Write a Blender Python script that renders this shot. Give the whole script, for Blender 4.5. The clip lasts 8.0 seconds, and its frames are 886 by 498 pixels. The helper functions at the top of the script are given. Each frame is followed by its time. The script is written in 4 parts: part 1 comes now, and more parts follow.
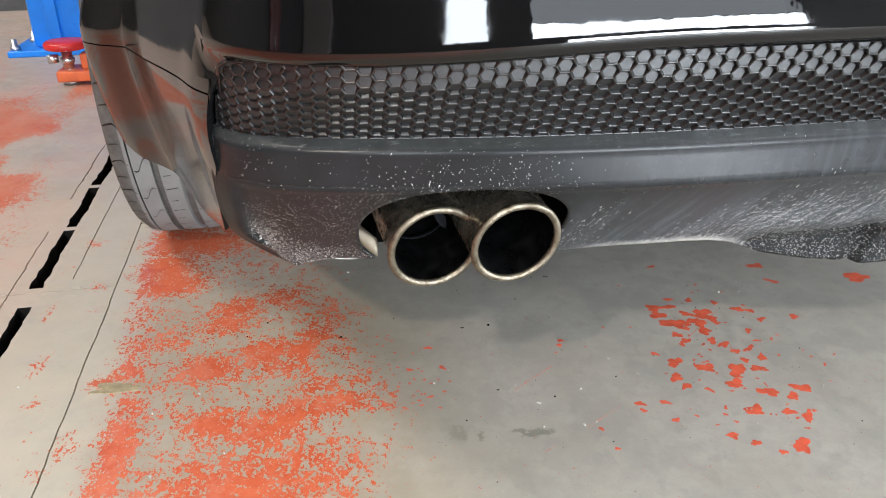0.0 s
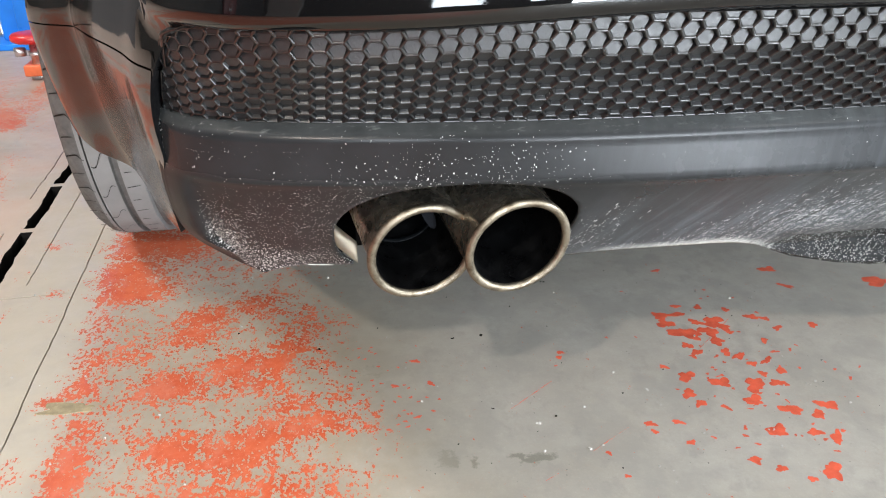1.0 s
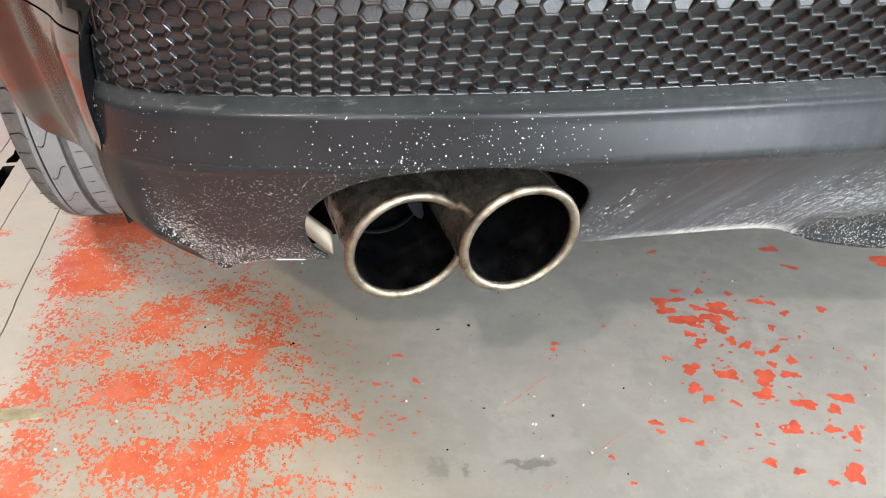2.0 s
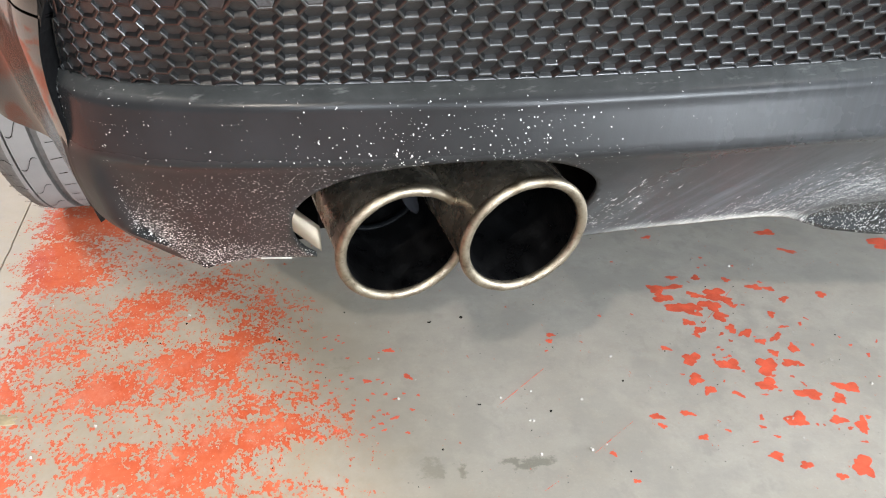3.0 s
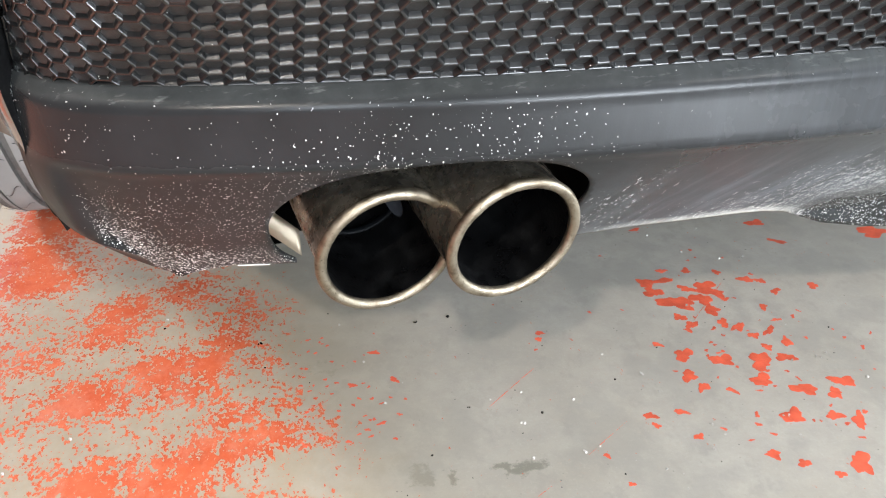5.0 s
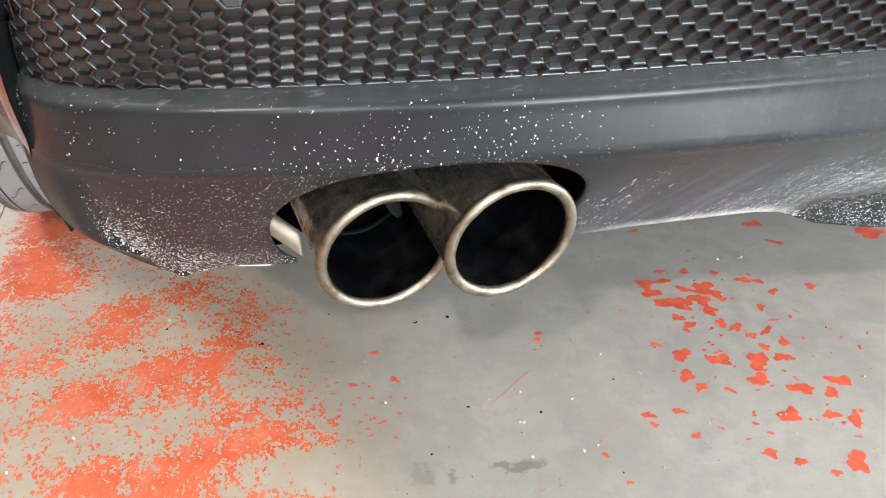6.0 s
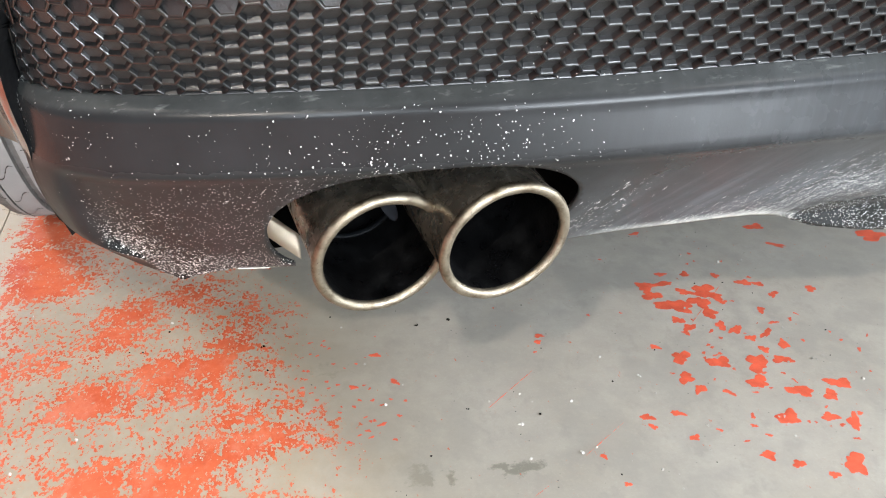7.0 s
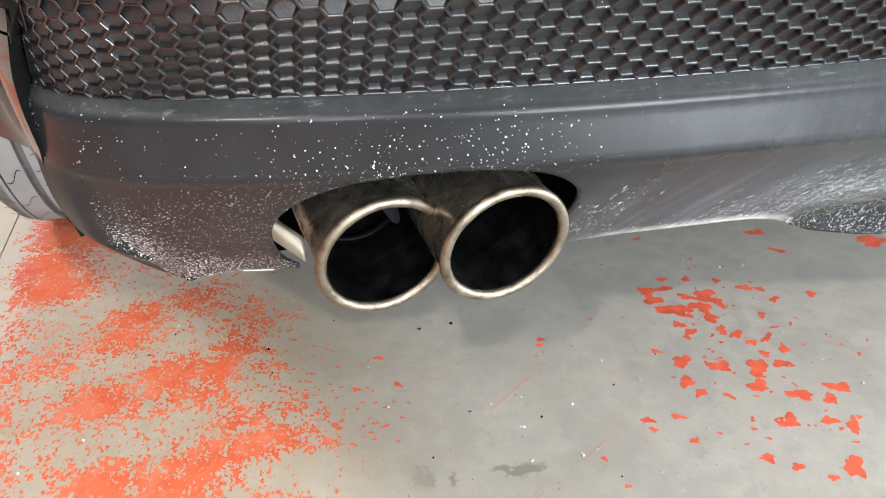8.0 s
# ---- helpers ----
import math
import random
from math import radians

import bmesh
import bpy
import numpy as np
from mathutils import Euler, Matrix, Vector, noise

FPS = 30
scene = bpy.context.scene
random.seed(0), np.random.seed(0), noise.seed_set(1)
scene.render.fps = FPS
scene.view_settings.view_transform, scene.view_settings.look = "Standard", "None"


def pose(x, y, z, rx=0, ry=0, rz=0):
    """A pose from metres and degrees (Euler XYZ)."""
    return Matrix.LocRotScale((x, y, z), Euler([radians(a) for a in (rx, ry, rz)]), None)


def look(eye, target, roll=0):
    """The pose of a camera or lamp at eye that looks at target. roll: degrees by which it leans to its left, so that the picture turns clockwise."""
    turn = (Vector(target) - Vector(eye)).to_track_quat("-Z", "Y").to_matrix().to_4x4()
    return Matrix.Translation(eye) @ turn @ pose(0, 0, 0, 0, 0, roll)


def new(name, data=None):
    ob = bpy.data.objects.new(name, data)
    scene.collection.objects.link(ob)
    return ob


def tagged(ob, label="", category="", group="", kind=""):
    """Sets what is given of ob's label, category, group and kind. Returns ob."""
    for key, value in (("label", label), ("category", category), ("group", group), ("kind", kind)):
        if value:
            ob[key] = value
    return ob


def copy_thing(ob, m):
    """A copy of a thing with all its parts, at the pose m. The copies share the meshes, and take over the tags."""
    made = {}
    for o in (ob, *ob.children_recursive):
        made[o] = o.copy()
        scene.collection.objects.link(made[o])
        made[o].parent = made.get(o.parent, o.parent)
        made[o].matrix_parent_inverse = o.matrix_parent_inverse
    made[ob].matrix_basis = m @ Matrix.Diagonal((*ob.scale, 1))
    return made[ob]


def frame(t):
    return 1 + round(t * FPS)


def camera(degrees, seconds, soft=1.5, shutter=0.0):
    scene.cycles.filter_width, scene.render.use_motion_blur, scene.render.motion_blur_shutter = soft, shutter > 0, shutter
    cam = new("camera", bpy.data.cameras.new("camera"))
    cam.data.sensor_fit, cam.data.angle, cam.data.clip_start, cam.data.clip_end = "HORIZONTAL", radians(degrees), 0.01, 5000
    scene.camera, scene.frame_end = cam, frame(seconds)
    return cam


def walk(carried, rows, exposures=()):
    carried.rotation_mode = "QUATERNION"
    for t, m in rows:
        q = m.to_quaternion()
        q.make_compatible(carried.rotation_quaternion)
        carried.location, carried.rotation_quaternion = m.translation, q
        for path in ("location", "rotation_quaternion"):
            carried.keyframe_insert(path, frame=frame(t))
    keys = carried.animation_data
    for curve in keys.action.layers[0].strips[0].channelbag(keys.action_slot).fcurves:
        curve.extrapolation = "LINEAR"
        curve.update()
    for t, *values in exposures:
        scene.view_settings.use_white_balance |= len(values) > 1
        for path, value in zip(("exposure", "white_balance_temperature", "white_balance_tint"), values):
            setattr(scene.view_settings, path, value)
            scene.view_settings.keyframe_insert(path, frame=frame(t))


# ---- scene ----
cam = camera(57.41, 8.0, soft=1.1)
PATH = [
    (0, (-0.08145, 0.03260, 0.55355), (0.23033, 1.81583, -0.29667), -0.709),
    (0.5, (-0.07203, 0.05688, 0.53039), (0.25664, 1.84707, -0.29859), -0.512),
    (1, (-0.06817, 0.11824, 0.51572), (0.27578, 1.89651, -0.33248), -0.379),
    (1.5, (-0.05998, 0.16464, 0.50286), (0.30798, 1.92237, -0.37748), -0.232),
    (3, (-0.06176, 0.22831, 0.48758), (0.36788, 1.93472, -0.46298), -0.370),
    (3.5, (-0.06039, 0.24102, 0.48489), (0.38481, 1.93752, -0.47620), -0.544),
    (4, (-0.05713, 0.24815, 0.48198), (0.40004, 1.93744, -0.48615), -0.711),
    (4.5, (-0.05648, 0.25358, 0.48239), (0.40747, 1.93829, -0.49050), -0.795),
    (6, (-0.05666, 0.24580, 0.48617), (0.40470, 1.93347, -0.48280), -0.896),
    (6.5, (-0.05531, 0.24358, 0.48698), (0.40072, 1.93439, -0.47904), -1.004),
    (7, (-0.05211, 0.23997, 0.48806), (0.39619, 1.93546, -0.47337), -1.189),
    (7.5, (-0.05086, 0.23498, 0.48937), (0.39117, 1.93592, -0.46531), -1.251),
    (8, (-0.05221, 0.23092, 0.49024), (0.38593, 1.93704, -0.45696), -1.229),
]
EXPOSURES = [(0, -0.16), (0.5, -0.10), (1, 0.03), (1.5, 0.18), (3, 0.27), (8, 0.30)]
walk(cam, [(t, look(eye, target, roll)) for t, eye, target, roll in PATH], EXPOSURES)

# ---------------- world, lights ----------------
world = bpy.data.worlds.new("world")
scene.world = world
world.use_nodes = True
_bg = world.node_tree.nodes["Background"]
_bg.inputs["Color"].default_value = (0.75, 0.85, 1.0, 1)
_bg.inputs["Strength"].default_value = 0.3


def area_lamp(name, place, target, sx, sy, watts, colour=(1, 1, 1)):
    data = bpy.data.lights.new(name, "AREA")
    data.shape, data.size, data.size_y = "RECTANGLE", sx, sy
    data.energy, data.color = watts, colour
    ob = new(name, data)
    ob.matrix_world = look(place, target)
    return ob


area_lamp("high_bay_light", (-2.05, -3.08, 3.5), (0.0, 0.7, 0.2), 0.13, 0.13, 126, (1.0, 0.91, 0.80))   # behind and beside the car
area_lamp("unseen_ceiling_light", (-1.8, 0.1, 3.72), (-1.8, 0.1, 0), 0.14, 1.2, 38, (1.0, 0.90, 0.78))
# unseen fill lamps, added to brighten the floor and the far left
for _x, _y, _w in ((2.6, -2.4, 60), (-3.3, 2.6, 200), (2.6, 4.2, 60)):
    area_lamp("unseen_ceiling_light", (_x, _y, 3.72), (_x, _y, 0), 0.3, 2.0, _w, (1.0, 0.96, 0.92))
DAYLIGHT = (0.84, 0.92, 1.0)
# windows in the wall behind, above and below a sill
area_lamp("window_daylight", (1.45, -3.55, 0.40), (1.45, 0, 0.40), 2.1, 0.62, 275, DAYLIGHT)
area_lamp("window_daylight", (1.2, -3.55, 1.22), (1.2, 0, 1.22), 2.6, 0.34, 110, DAYLIGHT)
area_lamp("window_daylight", (1.2, -3.55, 2.25), (1.2, 0, 2.25), 2.6, 1.68, 50, DAYLIGHT)
area_lamp("window_daylight", (-1.11, -3.55, 2.08), (-1.11, 0, 2.08), 0.68, 2.0, 110, DAYLIGHT)
# wide unseen side opening, assumed in order to fill from the right
area_lamp("side_fill_daylight", (5.95, -1.5, 1.5), (0, -1.5, 1.5), 3.8, 2.9, 980, DAYLIGHT)


# ---------------- materials ----------------
class Net:
    """A short way to write node materials."""

    def __init__(self, name):
        self.mat = bpy.data.materials.new(name)
        self.mat.use_nodes = True
        self.t = self.mat.node_tree
        self.bsdf = self.t.nodes["Principled BSDF"]

    def node(self, kind, **values):
        n = self.t.nodes.new(kind)
        for key, value in values.items():
            setattr(n, key, value)
        return n

    def link(self, a, b):
        self.t.links.new(a, b)

    def put(self, socket, value):
        if isinstance(value, bpy.types.NodeSocket):
            self.link(value, socket)
        else:
            socket.default_value = value

    def coords(self, scale=(1, 1, 1), turn=(0, 0, 0)):
        g = self.node("ShaderNodeNewGeometry")
        m = self.node("ShaderNodeMapping")
        self.link(g.outputs["Position"], m.inputs["Vector"])
        m.inputs["Scale"].default_value = scale
        m.inputs["Rotation"].default_value = [radians(a) for a in turn]
        return m.outputs["Vector"]

    def noise(self, scale, detail=4, rough=0.55, at=None):
        n = self.node("ShaderNodeTexNoise")
        n.inputs["Scale"].default_value, n.inputs["Detail"].default_value, n.inputs["Roughness"].default_value = scale, detail, rough
        self.link(at or self.coords(), n.inputs["Vector"])
        return n.outputs["Fac"]

    def voronoi(self, scale, at=None, out="Distance", feature="F1", jitter=1.0):
        n = self.node("ShaderNodeTexVoronoi", feature=feature)
        n.inputs["Scale"].default_value, n.inputs["Randomness"].default_value = scale, jitter
        self.link(at or self.coords(), n.inputs["Vector"])
        return n.outputs[out]

    def math(self, op, a, b=0.0, c=0.0, clamp=False):
        n = self.node("ShaderNodeMath", operation=op, use_clamp=clamp)
        for s, v in zip(n.inputs, (a, b, c)):
            self.put(s, v)
        return n.outputs[0]

    def ramp(self, value, lo, hi, a=0.0, b=1.0):
        n = self.node("ShaderNodeMapRange", clamp=True)
        for s, v in zip(n.inputs, (value, lo, hi, a, b)):
            self.put(s, v)
        return n.outputs[0]

    def mix(self, fac, a, b):
        n = self.node("ShaderNodeMix", data_type="RGBA")
        self.put(n.inputs[0], fac)
        for s, v in ((n.inputs[6], a), (n.inputs[7], b)):
            self.put(s, (*v, 1) if isinstance(v, tuple) else v)
        return n.outputs[2]

    def attr(self, name):
        return self.node("ShaderNodeAttribute", attribute_name=name).outputs["Fac"]

    def split(self, vector):
        n = self.node("ShaderNodeSeparateXYZ")
        self.link(vector, n.inputs[0])
        return n.outputs

    def bump(self, height, distance, strength=1.0):
        n = self.node("ShaderNodeBump")
        n.inputs["Strength"].default_value, n.inputs["Distance"].default_value = strength, distance
        self.link(height, n.inputs["Height"])
        self.link(n.outputs[0], self.bsdf.inputs["Normal"])

    def set(self, **values):
        for key, value in values.items():
            self.put(self.bsdf.inputs[key.replace("_", " ")], (*value, 1) if isinstance(value, tuple) else value)
        return self


def plain(name, colour, rough, metal=0.0, vary=0.15, scale=40, relief=0.0):
    n = Net(name)
    f = n.noise(scale, 6)
    dark = tuple(c * (1 - vary) for c in colour)
    light = tuple(min(1, c * (1 + vary)) for c in colour)
    n.set(Base_Color=n.mix(n.ramp(f, 0.3, 0.7), dark, light), Roughness=n.ramp(n.noise(scale * 3.1, 4), 0.3, 0.7, rough * 0.85, min(1, rough * 1.15)), Metallic=metal)
    if relief:
        n.bump(n.noise(scale * 6, 3), relief, 0.5)
    return n.mat


def paint_black():
    n = Net("black car paint")
    dust = n.ramp(n.voronoi(420), 0.05, 0.1, 1, 0)
    film = n.math("MULTIPLY", n.attr("dust"), n.ramp(n.noise(30, 6, 0.6), 0.3, 0.7, 0.5, 1.0))
    base = n.mix(n.math("MULTIPLY", dust, 0.12), (0.002, 0.002, 0.0022), (0.3, 0.28, 0.25))
    n.set(Base_Color=n.mix(n.math("MULTIPLY", film, 0.05), base, (0.34, 0.29, 0.24)),
          Roughness=n.math("ADD", n.ramp(n.noise(18, 5), 0.35, 0.75, 0.02, 0.07), n.math("MULTIPLY", film, 0.10)))
    n.bsdf.inputs["Specular IOR Level"].default_value = 0.62
    n.bump(n.noise(55, 2), 0.0004, 0.25)
    return n.mat


def diffuser_plastic():
    """Dark grey satin plastic with splashes of dried lime and dust."""
    n = Net("spattered grey plastic")
    dirt, streak, film = n.attr("dirt"), n.attr("streak"), n.attr("film")

    def dots(scale, at):
        v = n.node("ShaderNodeTexVoronoi")
        v.inputs["Scale"].default_value = scale
        n.link(at, v.inputs["Vector"])
        pick = n.split(v.outputs["Color"])
        return v.outputs["Distance"], pick[0], pick[1]

    def slanted(turn, length):
        m = n.node("ShaderNodeMapping", vector_type="TEXTURE")
        g = n.node("ShaderNodeNewGeometry")
        n.link(g.outputs["Position"], m.inputs["Vector"])
        m.inputs["Rotation"].default_value = (0, radians(turn), 0)
        m.inputs["Scale"].default_value = (length, 9.0, 1.0)
        return m.outputs["Vector"]
    # streaks in which the drops lie
    line = n.math("MAXIMUM", n.ramp(n.noise(240, 4, 0.6, slanted(-80, 16.0)), 0.46, 0.60), n.ramp(n.noise(330, 4, 0.6, slanted(-75, 18.0)), 0.48, 0.60))
    amount = n.math("ADD", dirt, n.math("MULTIPLY", n.math("MULTIPLY", streak, line), 0.35))
    # drops with uneven outlines
    warp = n.node("ShaderNodeTexNoise")
    warp.inputs["Scale"].default_value = 1100
    n.link(n.coords(), warp.inputs["Vector"])
    shift = n.node("ShaderNodeVectorMath", operation="SCALE")
    n.link(warp.outputs["Color"], shift.inputs[0])
    shift.inputs["Scale"].default_value = 0.0012
    speck = None
    for scale, size, shape in ((330, 0.058, (0.8, 1.0, 1.3)), (540, 0.14, (0.6, 1.0, 1.5)), (800, 0.22, (1.2, 1.0, 0.8))):
        bent = n.node("ShaderNodeVectorMath", operation="ADD")
        n.link(n.coords(shape, (0, scale * 0.07, 0)), bent.inputs[0])
        n.link(shift.outputs[0], bent.inputs[1])
        d, chance, rnd = dots(scale, bent.outputs[0])
        radius = n.math("MULTIPLY", n.math("MULTIPLY", n.math("ADD", 0.22, n.math("MULTIPLY", rnd, rnd)), size * 1.15), n.math("ADD", 0.84, n.math("ADD", n.math("MULTIPLY", n.math("MULTIPLY", streak, line), 0.65), n.math("MULTIPLY", dirt, 1.8))))
        hit = n.math("MULTIPLY", n.ramp(n.math("SUBTRACT", d, radius), -0.035, 0.015, 1, 0), n.math("LESS_THAN", chance, n.math("MULTIPLY", amount, 3.6)))
        speck = hit if speck is None else n.math("MAXIMUM", speck, hit)
    # a few drawn-out splashes
    for scale, turn, length in ((800, -80, 5.5), (1050, -74, 7.0), (1250, -68, 8.0)):
        at = slanted(turn, length)
        d, chance, rnd = dots(scale, at)
        hit = n.math("MULTIPLY", n.ramp(n.math("SUBTRACT", d, n.math("MULTIPLY", rnd, 0.36)), -0.10, 0.02, 1, 0), n.math("LESS_THAN", chance, n.math("MULTIPLY", n.math("MULTIPLY", streak, line), 1.2)))
        speck = n.math("MAXIMUM", speck, n.math("MULTIPLY", hit, 0.9))
    # a thin film of wiped dust
    m = n.node("ShaderNodeMapping", vector_type="TEXTURE")
    g = n.node("ShaderNodeNewGeometry")
    n.link(g.outputs["Position"], m.inputs["Vector"])
    m.inputs["Rotation"].default_value = (0, radians(-79), 0)
    m.inputs["Scale"].default_value = (12.0, 14.0, 1.0)
    smear = n.ramp(n.noise(150, 5, 0.6, m.outputs["Vector"]), 0.46, 0.70)
    veil = n.math("MULTIPLY", n.math("ADD", 0.10, n.math("MULTIPLY", smear, 0.17)), film)
    base = n.mix(n.ramp(n.noise(25, 5), 0.3, 0.7), (0.0115, 0.0118, 0.012), (0.0165, 0.017, 0.0178))
    base = n.mix(veil, base, (0.34, 0.38, 0.42))
    base = n.mix(n.math("MULTIPLY", n.attr("ledge"), n.ramp(n.noise(90, 6, 0.65), 0.3, 0.75, 0.03, 0.07)), base, (0.36, 0.38, 0.36))
    base = n.mix(n.math("MULTIPLY", n.attr("ledge"), n.ramp(n.noise(150, 5, 0.65, n.coords((0.5, 2.0, 2.0))), 0.58, 0.74, 0, 0.13)), base, (0.50, 0.52, 0.49))
    base = n.mix(n.math("MULTIPLY", n.attr("lime"), n.ramp(n.noise(420, 5, 0.7, slanted(-80, 6.0)), 0.36, 0.60, 0.25, 0.9)), base, (0.66, 0.65, 0.61))
    n.set(Base_Color=n.mix(speck, base, (0.74, 0.73, 0.70)),
          Roughness=n.math("ADD", n.ramp(n.noise(60, 5), 0.3, 0.7, 0.225, 0.265), n.math("ADD", n.math("MULTIPLY", speck, 0.12), n.math("ADD", n.math("MULTIPLY", film, 0.14), n.math("MULTIPLY", n.attr("grain"), 0.22))), clamp=True))
    n.bsdf.inputs["Specular IOR Level"].default_value = 0.15
    grain = n.math("ADD", n.math("MULTIPLY", n.noise(900, 2), 0.3), n.math("MULTIPLY", speck, 0.15))
    n.bump(grain, 0.0003, 0.35)
    return n.mat


def grille_plastic():
    n = Net("grained black grille plastic")
    d = n.voronoi(300)
    dust = n.math("MULTIPLY", n.ramp(d, 0.05, 0.115, 1, 0), n.ramp(n.noise(14, 2), 0.48, 0.6))
    n.set(Base_Color=n.mix(dust, n.mix(n.noise(40, 5), (0.0028, 0.0029, 0.003), (0.005, 0.0052, 0.0055)), (0.6, 0.58, 0.55)),
          Roughness=n.ramp(n.noise(120, 4), 0.3, 0.7, 0.27, 0.38))
    n.bsdf.inputs["Specular IOR Level"].default_value = 0.75
    n.bump(n.noise(1300, 2), 0.0002, 0.3)
    return n.mat


def rim_steel():
    n = Net("worn polished steel")
    rust = n.ramp(n.noise(70, 6, 0.7), 0.47, 0.66)
    n.set(Base_Color=n.mix(n.ramp(n.noise(520, 4, 0.7), 0.60, 0.70, 0, 0.7), n.mix(n.math("MULTIPLY", rust, 0.85), (0.235, 0.203, 0.155), (0.09, 0.068, 0.044)), (0.045, 0.035, 0.025)), Metallic=1.0, Roughness=n.ramp(n.noise(260, 5), 0.3, 0.7, 0.36, 0.60))
    n.bump(n.noise(300, 5, 0.65), 0.0008, 0.45)
    return n.mat


def pipe_steel():
    n = Net("sooty stained steel")
    soot = n.ramp(n.noise(38, 6, 0.65), 0.38, 0.66)
    scratch = n.ramp(n.noise(300, 6, 0.7, n.coords((1, 0.12, 1))), 0.58, 0.70)
    col = n.mix(soot, (0.40, 0.355, 0.285), (0.12, 0.106, 0.085))
    n.set(Base_Color=n.mix(n.math("MULTIPLY", scratch, 0.5), col, (0.55, 0.52, 0.46)), Metallic=0.9, Roughness=n.ramp(n.noise(150, 5), 0.3, 0.7, 0.16, 0.38))
    return n.mat


def soot():
    n = Net("dry black soot")
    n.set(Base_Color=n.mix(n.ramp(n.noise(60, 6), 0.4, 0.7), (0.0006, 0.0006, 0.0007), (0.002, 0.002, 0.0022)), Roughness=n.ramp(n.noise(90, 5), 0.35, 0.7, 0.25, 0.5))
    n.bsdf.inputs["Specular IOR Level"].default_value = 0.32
    n.bump(n.noise(500, 5), 0.0006, 0.5)
    return n.mat


def tyre_rubber():
    n = Net("dusty tyre rubber")
    dust = n.ramp(n.noise(24, 6), 0.3, 0.7, 0.75, 1.0)
    n.set(Base_Color=n.mix(dust, (0.05, 0.05, 0.051), (0.175, 0.173, 0.168)), Roughness=0.85)
    n.bump(n.noise(700, 4), 0.0005, 0.5)
    return n.mat


def floor_concrete():
    """Grey sealed concrete with the worn rest of a red floor paint."""
    n = Net("worn red painted concrete")
    paint, stain = n.attr("paint"), n.attr("stain")
    big = n.noise(13, 6, 0.6)
    middle = n.noise(85, 5, 0.6, n.coords((1.0, 0.72, 1), (0, 0, 14)))
    fine = n.noise(270, 5, 0.62, n.coords((1.0, 0.66, 1), (0, 0, 14)))
    wear = n.math("ADD", n.math("MULTIPLY", n.math("SUBTRACT", big, 0.5), 0.5), n.math("MULTIPLY", n.math("SUBTRACT", middle, 0.5), 1.5))
    wear = n.math("ADD", wear, n.math("MULTIPLY", n.math("SUBTRACT", fine, 0.5), 1.9))
    mask = n.ramp(n.math("ADD", paint, wear), 0.535, 0.565)
    rim = n.ramp(n.math("ADD", paint, wear), 0.22, 0.53)
    grey = n.mix(n.ramp(n.noise(3.5, 7, 0.6), 0.3, 0.7), (0.305, 0.278, 0.238), (0.39, 0.362, 0.315))
    grey = n.mix(n.ramp(n.noise(9, 6, 0.65), 0.40, 0.68, 0, 0.45), grey, (0.42, 0.395, 0.35))
    grey = n.mix(n.ramp(n.noise(14, 5, 0.6, n.coords((1, 1, 1), (0, 0, 70))), 0.52, 0.72, 0, 0.4), grey, (0.29, 0.255, 0.205))
    grey = n.mix(n.ramp(n.noise(42, 8, 0.7), 0.42, 0.75, 0, 0.45), grey, (0.25, 0.235, 0.215))
    grey = n.mix(n.math("MULTIPLY", rim, n.math("MULTIPLY", paint, 1.15, clamp=True)), grey, (0.45, 0.235, 0.155))
    grey = n.mix(n.math("MULTIPLY", n.ramp(n.math("ADD", stain, n.math("MULTIPLY", n.math("SUBTRACT", n.noise(110, 6, 0.65), 0.5), 1.3)), 0.30, 0.48), 0.75), grey, (0.15, 0.145, 0.115))
    grey = n.mix(n.ramp(n.noise(420, 5, 0.75), 0.5, 0.72, 0, 0.2), grey, (0.24, 0.22, 0.19))
    grey = n.mix(n.ramp(n.noise(310, 5, 0.75), 0.55, 0.75, 0, 0.22), grey, (0.56, 0.53, 0.47))
    cloud = n.ramp(n.noise(11, 7, 0.62, n.coords((1, 0.8, 1), (0, 0, 25))), 0.50, 0.57)
    grey = n.mix(n.math("MULTIPLY", cloud, 0.42), grey, (0.27, 0.253, 0.226))
    smudge = n.ramp(n.noise(34, 7, 0.68, n.coords((1, 0.7, 1), (0, 0, -35))), 0.55, 0.63)
    grey = n.mix(n.math("MULTIPLY", smudge, 0.28), grey, (0.24, 0.222, 0.195))
    speck = n.math("MULTIPLY", n.ramp(n.voronoi(95), 0.04, 0.09, 1, 0), n.ramp(n.noise(30, 2), 0.5, 0.6))
    grey = n.mix(speck, grey, (0.12, 0.11, 0.10))
    grey = n.mix(n.math("MULTIPLY", n.attr("dust"), n.ramp(n.noise(24, 6, 0.65), 0.3, 0.65, 0.6, 1.0)), grey, (0.275, 0.228, 0.160))
    grey = n.mix(n.math("MULTIPLY", n.attr("warm"), n.ramp(n.noise(16, 6, 0.65), 0.3, 0.7, 0.45, 0.85)), grey, (0.42, 0.365, 0.28))
    grey = n.mix(n.math("MULTIPLY", n.attr("fade"), n.ramp(n.noise(5, 6, 0.6), 0.35, 0.65, 0.1, 0.55)), grey, (0.50, 0.32, 0.26))
    red = n.mix(n.ramp(n.noise(26, 7, 0.65), 0.3, 0.7), (0.44, 0.066, 0.021), (0.52, 0.118, 0.050))
    red = n.mix(n.ramp(n.noise(150, 6, 0.7), 0.55, 0.8, 0, 0.5), red, (0.62, 0.25, 0.17))
